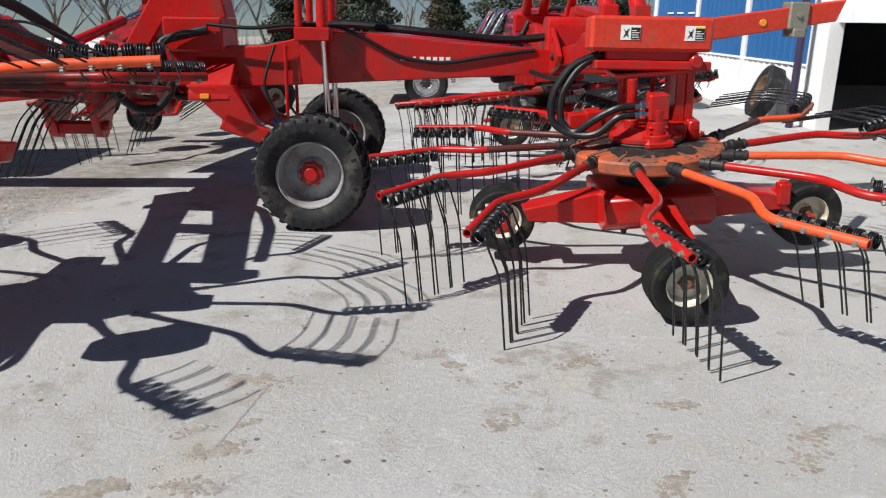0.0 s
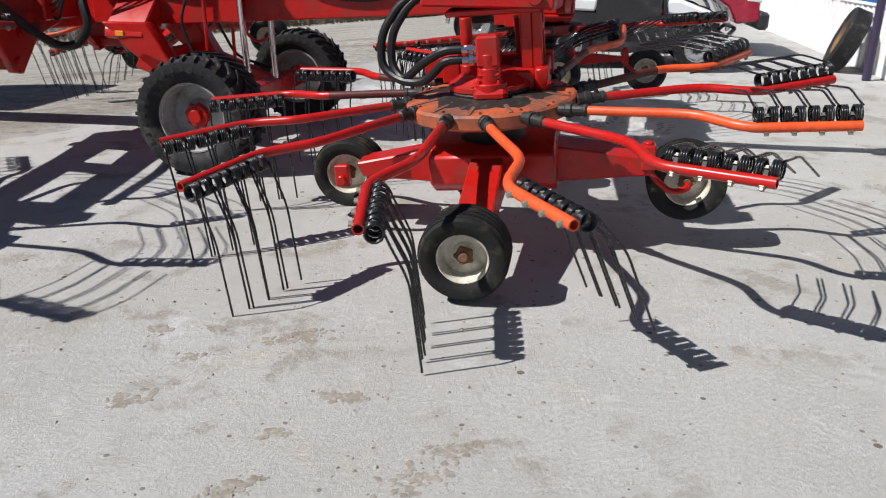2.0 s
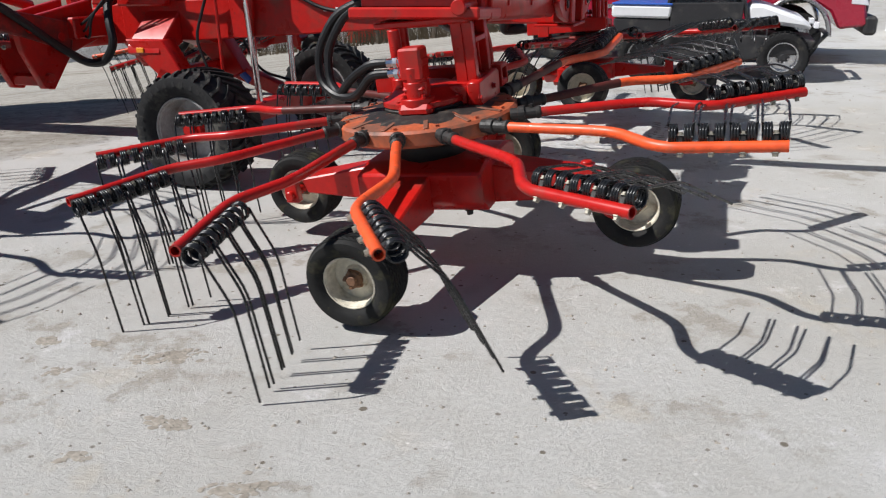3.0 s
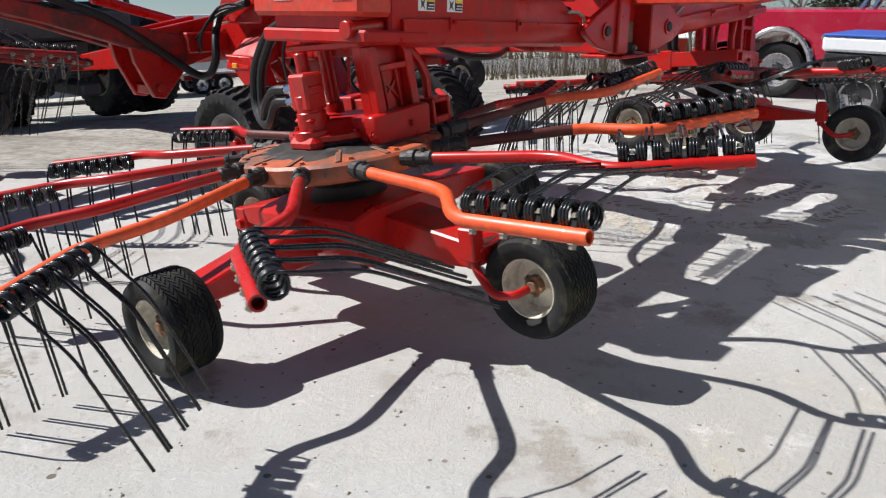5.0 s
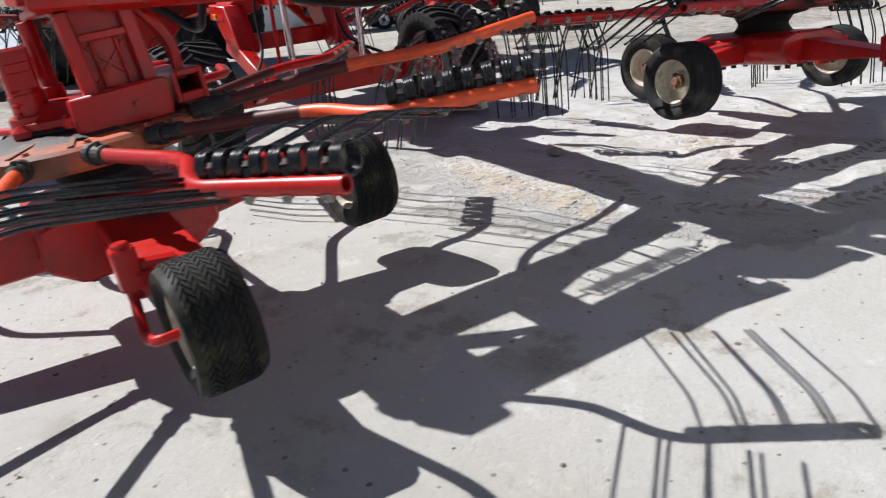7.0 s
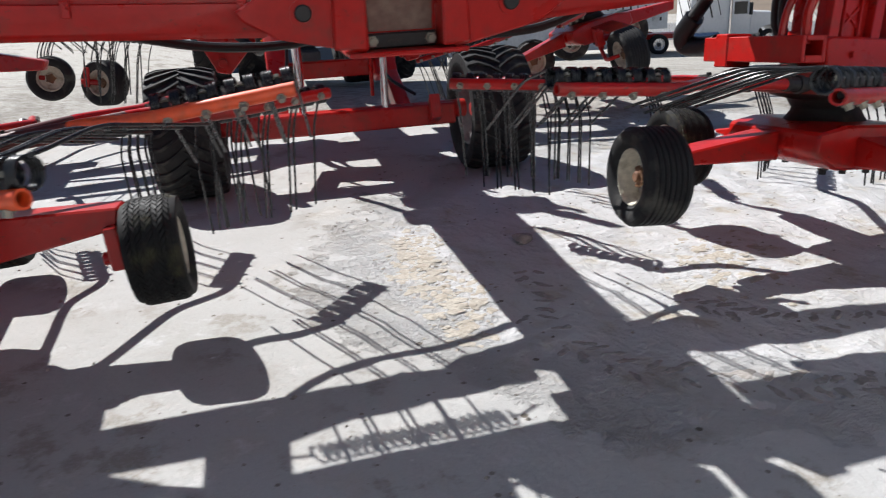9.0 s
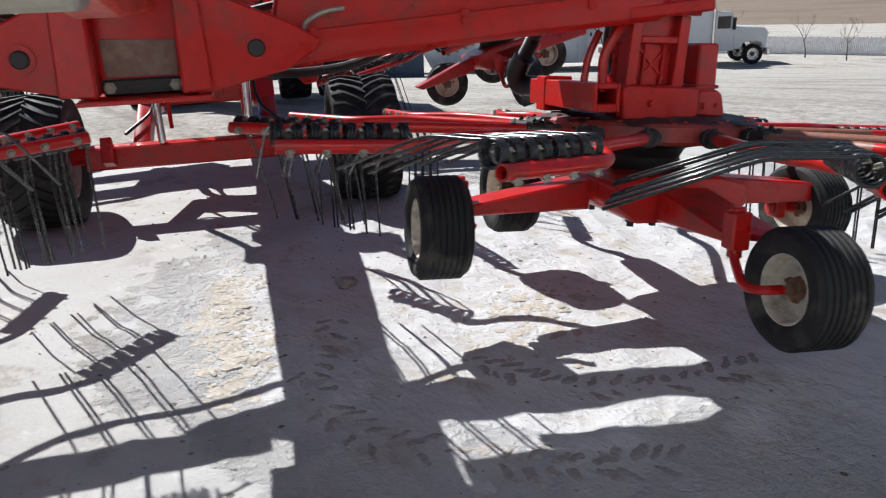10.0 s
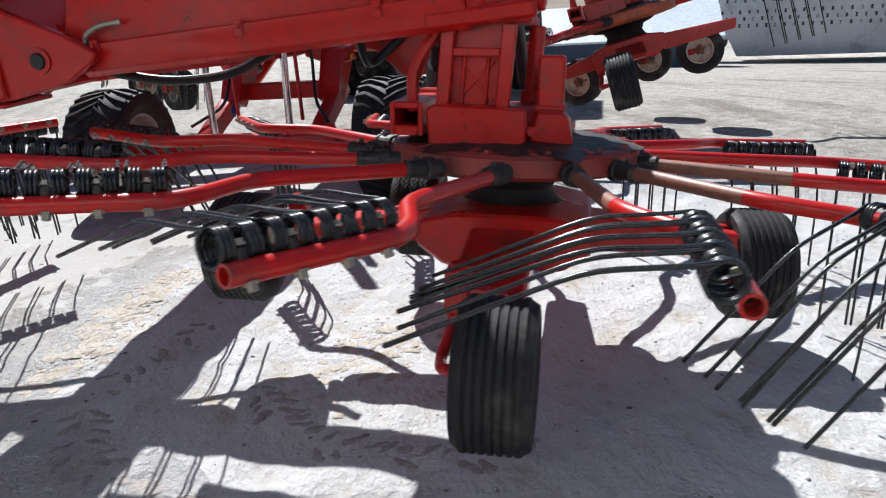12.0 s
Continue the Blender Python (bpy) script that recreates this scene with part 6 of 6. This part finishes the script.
def evergreen(seed, height, mat, x, y, label):
    rng = random.Random(seed)
    t = tagged(new("evergreen_tree"), label, "tree", "trees behind the yard")
    t.matrix_world = Matrix.Translation((x, y, ground_height(x, y)))
    bm = bmesh.new()
    sweep(bm, [(0, 0, -0.2), (0.05, 0, height * 0.5), (0, 0, height * 0.95)], 0.2, 8, True, 0, [0.22, 0.13, 0.03])
    for i in range(22):
        z = height * (0.08 + 0.8 * i / 22)
        a = rng.uniform(0, 6.3)
        l = (height - z) * 0.32
        sweep(bm, [(0, 0, z), (l * math.cos(a), l * math.sin(a), z - 0.1 * l)], 0.03, 4)
    part("trunk", bm, BARK, t)
    bm = bmesh.new()

    def shape(r):
        z = height * (0.04 + 0.96 * (1 - math.sqrt(r.random())))
        rad = (height * 1.02 - z) * 0.30 * (0.75 + 0.25 * math.sin(z * 5 + r.uniform(-0.6, 0.6))) * math.sqrt(r.random())
        a = r.uniform(0, 2 * math.pi)
        return Vector((rad * math.cos(a), rad * math.sin(a), z - 0.15 * rad))
    leafy(bm, 7000, shape, rng, 0.085)
    part("crown", bm, mat, t, smooth=0)
    return t


bare = []
for seed, h in ((3, 11.0), (7, 13.5), (12, 9.5)):
    o = finish("bare_tree", bare_tree_mesh(seed, h), BARK)
    tagged(o, "bare leafless tree with spreading grey branches", "tree", "trees behind the yard")
    bare.append(o)
spots = []
rng = random.Random(5)
for i in range(52):
    # a belt of trees beyond the yard, seen past the main beam
    a = radians(103 - 70 * i / 51) + rng.uniform(-0.02, 0.02)
    d = rng.uniform(46, 66)
    spots.append((-2.5 + d * math.cos(a), -0.5 + d * math.sin(a)))
for i, (x, y) in enumerate(spots):
    m = Matrix.Translation((x, y, ground_height(x, y))) @ pose(0, 0, 0, 0, 0, rng.uniform(0, 360)) @ Matrix.Scale(rng.uniform(0.8, 1.15), 4)
    if i < 3:
        bare[i].matrix_world = m
    else:
        o = bare[i % 3].copy()
        scene.collection.objects.link(o)
        o.matrix_world = m
for i in range(10):
    a = radians(80 - 24 * i / 9) + rng.uniform(-0.03, 0.03)
    d = rng.uniform(40, 58)
    x, y = -2.5 + d * math.cos(a), -0.5 + d * math.sin(a)
    brown = i % 3 == 1
    evergreen(20 + i, rng.uniform(6.5, 10), BROWN_LEAF if brown else NEEDLES, x, y, "dense dark evergreen tree" if not brown else "evergreen tree browned by winter")

# dry brush and thin saplings at the feet of the trees
verts, faces = [], []
for _ in range(9000):
    a, d = radians(rng.uniform(32, 104)), rng.uniform(43, 66)
    x, y = -2.5 + d * math.cos(a), -0.5 + d * math.sin(a)
    z, h, r = ground_height(x, y), 0.5 + 3.4 * rng.random() ** 3, rng.uniform(0.008, 0.03)
    lx, ly = x + rng.gauss(0, 0.16) * h, y + rng.gauss(0, 0.16) * h
    b = len(verts)
    verts.extend(((x - r, y, z), (x + r, y, z), (x, y + 1.6 * r, z), (lx, ly, z + h)))
    faces.extend(((b, b + 1, b + 3), (b + 1, b + 2, b + 3), (b + 2, b, b + 3)))
me = bpy.data.meshes.new("dry_brush")
me.from_pydata(verts, [], faces)
me.materials.append(BROWN_LEAF)
tagged(new("dry_brush", me), "dry brown brush and saplings under the bare trees", "brush", kind="stuff")

# hills beyond the truck, with a pale fence and small trees before them
bm = bmesh.new()
rows = []
for j in range(9):
    row = []
    for i in range(61):
        a = radians(60 + 190 * i / 60)
        d = 64 + 46 * j
        x, y = d * math.cos(a), d * math.sin(a)
        h = ground_height(x, y) - 0.3 + min(1.0, max(0.0, (math.degrees(a) - 98) / 11)) * (1 - math.cos(j / 8 * math.pi)) * (5.0 + 2.0 * noise.noise(Vector((i * 0.12, j * 0.2, 1.0))))
        row.append(bm.verts.new((x, y, h)))
    rows.append(row)
for j in range(8):
    for i in range(60):
        bm.faces.new((rows[j][i], rows[j][i + 1], rows[j + 1][i + 1], rows[j + 1][i]))
tagged(finish("hill", bm, DRY_GRASS, smooth=60), "low dry brown hills beyond the yard", "hill", kind="structure")

FENCE_W = material("pale_board_fence", (0.82, 0.82, 0.82), 0.7, dirt=(0.4, 0.37, 0.33), dirt_amount=0.3, grain=6, wear=0.8, bump=0.1)
fence = tagged(new("yard_fence"), "long pale fence of upright boards behind the yard", "fence")
bm = bmesh.new()
for i in range(290):
    a = radians(96 + 30 * i / 290)
    x, y = 51 * math.cos(a), 51 * math.sin(a)
    m = Matrix.Translation((x, y, ground_height(x, y))) @ pose(0, 0, 0, 0, 0, math.degrees(a) + 90)
    box(bm, (-0.04, -0.012, 0.0), (0.04, 0.012, 0.95 + 0.05 * math.sin(i * 2.7)), 0, m)
tagged(part("board", bm, FENCE_W, fence, smooth=0), kind="stuff")
bm = bmesh.new()
for z in (0.25, 0.75):
    pts = []
    for i in range(30):
        a = radians(96 + i * 30 / 29)
        x, y = 51.05 * math.cos(a), 51.05 * math.sin(a)
        pts.append((x, y, ground_height(x, y) + z))
    sweep(bm, pts, 0.04, 4)
part("rail", bm, FENCE_W, fence)
for k, (a, d, s) in enumerate(((112.5, 48, 0.27), (115, 49, 0.22), (117.6, 48, 0.27), (109, 50, 0.26), (120.5, 49, 0.25))):
    x, y = d * math.cos(radians(a)), d * math.sin(radians(a))
    o = bare[k % 3].copy()
    scene.collection.objects.link(o)
    o.matrix_world = Matrix.Translation((x, y, ground_height(x, y))) @ pose(0, 0, 0, 0, 0, 50 * k) @ Matrix.Scale(s, 4)
    tagged(o, "small bare tree beside the fence", "tree", "small trees by the fence")

# ---- loose grit, crusts and tyre marks on the slab ----
STONE = material("loose_stone", (0.30, 0.27, 0.23), 0.9, dirt=(0.12, 0.10, 0.08), dirt_amount=0.5, grain=60, wear=8, bump=0.3, vary=0.4)
CRUST = material("dried_tan_mud", (0.37, 0.335, 0.28), 0.95, dirt=(0.27, 0.235, 0.185), dirt_amount=0.45, grain=70, wear=9, bump=0.4, vary=0.3)
SLAB_DIRT = material("ground_in_dirt", (0.30, 0.272, 0.232), 0.95, dirt=(0.19, 0.168, 0.14), dirt_amount=0.5, grain=70, wear=14, bump=0.3, vary=0.25)
# dark earth; on the tyre marks the tone doubles as painted relief shading
CLOD = material("dark_earth_and_relief_shade", (0.27, 0.25, 0.23), 0.95, dirt=(0.15, 0.135, 0.115), dirt_amount=0.4, grain=60, wear=12, bump=0.5, vary=0.3)


def crumb(verts, faces, rng, x, y, s, tall=0.7):
    z = ground_height(x, y) + ripples(x, y)
    b = len(verts)
    for k in range(5):
        a = 1.257 * k + rng.uniform(-0.3, 0.3)
        verts.append((x + s * math.cos(a) * rng.uniform(0.7, 1.2), y + s * math.sin(a) * rng.uniform(0.7, 1.2), z - 0.002))
    verts.append((x + s * 0.2, y, z + s * tall * rng.uniform(0.7, 1.2)))
    faces.extend((b + k, b + (k + 1) % 5, b + 5) for k in range(5))


def flake(verts, faces, rng, x, y, s):
    """A thin ragged scale of mud, longer than wide."""
    z = ground_height(x, y) + ripples(x, y)
    b, n = len(verts), 9
    turn, long = rng.uniform(0, 3.14), rng.uniform(1.0, 1.9)
    for lift, k in ((-0.0015, 1.0), (0.0012, 0.8)):
        for i in range(n):
            a = 2 * math.pi * i / n
            r = s * k * rng.uniform(0.6, 1.25)
            u, v = r * long * math.cos(a), r * math.sin(a)
            verts.append((x + u * math.cos(turn) - v * math.sin(turn), y + u * math.sin(turn) + v * math.cos(turn), z + lift))
    verts.append((x, y, z + 0.002))
    for i in range(n):
        j = (i + 1) % n
        faces.append((b + i, b + j, b + n + j, b + n + i))
        faces.append((b + n + i, b + n + j, b + 2 * n))


def scatter(name, mat, verts, faces, label, category):
    me = bpy.data.meshes.new(name)
    me.from_pydata(verts, [], faces)
    me.materials.append(mat)
    tagged(new(name, me), label, category, kind="stuff")


rng = random.Random(11)
verts, faces = [], []
for _ in range(5200):
    x, y = rng.uniform(-4.5, 5.5), rng.uniform(0.2, 9.5)
    if noise.noise(Vector((x * 1.3, y * 1.3, 5.0))) < -0.02 + rng.uniform(-0.2, 0.2):
        continue
    crumb(verts, faces, rng, x, y, 0.003 + 0.012 * rng.random() ** 4)
scatter("loose_grit", STONE, verts, faces, "scattered small stones and crumbs of dried mud", "grit")

# crusts of tan mud, thickest along two old wheel tracks
verts, faces = [], []
for (x0, y0), (x1, y1), wide, n in (((0.30, 5.65), (0.75, 5.38), 0.07, 330), ((0.75, 5.38), (1.15, 5.35), 0.08, 330), ((1.15, 5.35), (1.45, 5.15), 0.07, 260), ((1.40, 6.70), (1.78, 6.28), 0.12, 330)):
    for _ in range(n):
        t = rng.random()
        x, y = x0 + (x1 - x0) * t + rng.gauss(0, wide), y0 + (y1 - y0) * t + rng.gauss(0, wide)
        if rng.random() < 0.4:
            flake(verts, faces, rng, x, y, 0.008 + 0.026 * rng.random() ** 2)
        elif rng.random() < 0.25:
            crumb(verts, faces, rng, x, y, 0.004 + 0.010 * rng.random() ** 2, 0.35)
scatter("mud_crust", CRUST, verts, faces, "broken crust of dried tan mud on the slab", "mud")

# patches of darker dirt ground into the slab, with crumbs about them
verts, faces = [], []
for (x0, y0), (x1, y1), wide, n, big in (((-2.90, 1.99), (-2.72, 1.98), 0.028, 70, 0.030), ((-2.56, 1.93), (-2.44, 1.86), 0.035, 80, 0.014), ((-2.80, 1.74), (-2.70, 1.84), 0.030, 90, 0.016), ((-2.46, 2.10), (-2.30, 2.08), 0.035, 60, 0.020), ((-2.55, 2.26), (-2.42, 2.26), 0.03, 25, 0.014), ((-2.27, 2.63), (-2.08, 2.60), 0.035, 40, 0.028), ((-2.16, 2.52), (-2.02, 2.56), 0.035, 40, 0.012), ((-2.28, 2.24), (-2.20, 2.25), 0.012, 16, 0.018),
                                          ((-1.36, 2.48), (-1.30, 2.46), 0.022, 40, 0.018), ((-1.12, 2.44), (-1.08, 2.42), 0.02, 30, 0.014), ((-0.86, 2.26), (-0.68, 2.32), 0.04, 110, 0.016), ((-1.20, 2.20), (-1.14, 2.19), 0.03, 30, 0.014), ((-1.40, 1.90), (-1.32, 1.92), 0.028, 50, 0.020), ((-0.68, 1.82), (-0.54, 1.78), 0.022, 60, 0.016), ((-0.88, 1.62), (-0.82, 1.62), 0.02, 40, 0.014), ((-0.34, 1.42), (-0.24, 1.46), 0.035, 70, 0.014), ((-1.03, 1.32), (-0.92, 1.40), 0.03, 80, 0.016), ((-0.52, 1.28), (-0.36, 1.34), 0.04, 60, 0.016)):
    for _ in range(n):
        t = rng.random()
        x, y = x0 + (x1 - x0) * t + rng.gauss(0, wide), y0 + (y1 - y0) * t + rng.gauss(0, wide * 0.7)
        if rng.random() < 0.75:
            flake(verts, faces, rng, x, y, big * rng.uniform(0.35, 1.1))
        else:
            crumb(verts, faces, rng, x, y, 0.003 + 0.006 * rng.random(), 0.6)
for _ in range(170):
    x, y = rng.uniform(-3.2, 2.6), rng.uniform(0.9, 2.8)
    for _ in range(rng.choice((1, 1, 1, 3))):
        crumb(verts, faces, rng, x + rng.gauss(0, 0.02), y + rng.gauss(0, 0.015), 0.005 + 0.008 * rng.random(), 0.6)
scatter("ground_in_dirt", SLAB_DIRT, verts, faces, "patches and crumbs of dark dirt on the slab", "dirt")

# a fine crack across the slab
verts, faces = [], []
for k in range(23):
    q = k / 22
    x, y = -2.40 + 0.27 * q + rng.uniform(-0.006, 0.006), 2.08 + 0.44 * q + rng.uniform(-0.005, 0.005)
    w = 0.0045 * rng.uniform(0.5, 1.3)
    z = ground_height(x, y) + ripples(x, y) + 0.0012
    verts.extend(((x - w, y + 0.5 * w, z), (x + w, y - 0.5 * w, z)))
    if k:
        faces.append((2 * k - 2, 2 * k - 1, 2 * k + 1, 2 * k))
scatter("slab_crack", SLAB_DIRT, verts, faces, "fine dirt-filled crack in the slab", "crack")

# lugged tyre marks: rows of slanting low cakes of earth, each a ridge with ragged ends; their dark tone also paints in
# relief shading
def lug_print(verts, faces, rng, a, b, wide):
    n = 5
    d = (b - a).normalized()
    w = Vector((-d.y, d.x, 0))
    base = len(verts)
    for k in range(n + 1):
        q = k / n
        c = a.lerp(b, q) + w * rng.uniform(-0.006, 0.006)
        h = wide * (0.35 + 0.65 * math.sin(math.pi * (0.12 + 0.76 * q))) * rng.uniform(0.7, 1.25)
        z = ground_height(c.x, c.y) + ripples(c.x, c.y)
        top = 0.003 * rng.uniform(0.5, 1.2) if 0 < k < n else -0.001
        for off, up in ((-1, -0.002), (-0.35, top), (0.4, top * 0.8), (1, -0.002)):
            p = c + w * (h * off)
            verts.append((p.x, p.y, z + up))
    for k in range(n):
        for m in range(3):
            i = base + 4 * k + m
            faces.append((i, i + 1, i + 5, i + 4))


verts, faces = [], []
for line, half in ((((1.09, 5.79), (1.30, 5.60), (1.52, 5.45), (1.74, 5.42), (2.0, 5.45), (2.27, 5.61), (2.55, 5.91), (2.69, 6.19)), 0.10), (((1.76, 6.02), (2.06, 6.125), (2.20, 6.23), (2.33, 6.41), (2.47, 6.90)), 0.09)):
    for (x0, y0), (x1, y1) in zip(line, line[1:]):
        d = Vector((x1 - x0, y1 - y0, 0))
        n = max(2, int(d.length / 0.062))
        u = d.normalized()
        w = Vector((-u.y, u.x, 0))
        for k in range(n):
            c = Vector((x0, y0, 0)) + d * (k / n) + u * rng.uniform(-0.01, 0.01)
            for sd in (-1, 1):
                if rng.random() < (0.9 if sd > 0 else 0.5):
                    reach = half * rng.uniform(0.6, 1.15)
                    lug_print(verts, faces, rng, c + w * (sd * 0.012), c + w * (sd * reach) + u * (0.07 * rng.uniform(0.6, 1.2)), rng.uniform(0.016, 0.030))
scatter("tyre_marks", CLOD, verts, faces, "lugged tyre marks of earth across the slab, relief shading painted into their dark tone", "tyre marks")
bm = bmesh.new()
bmesh.ops.create_icosphere(bm, subdivisions=2, radius=0.05)
for v in bm.verts:
    v.co *= 1 + 0.35 * noise.noise(v.co * 30)
    v.co.z *= 0.6
tagged(finish("earth_clod", bm, CLOD, m=Matrix.Translation((0.78, 6.0, 0.022))), "dark clod of earth lying on the slab", "clod")
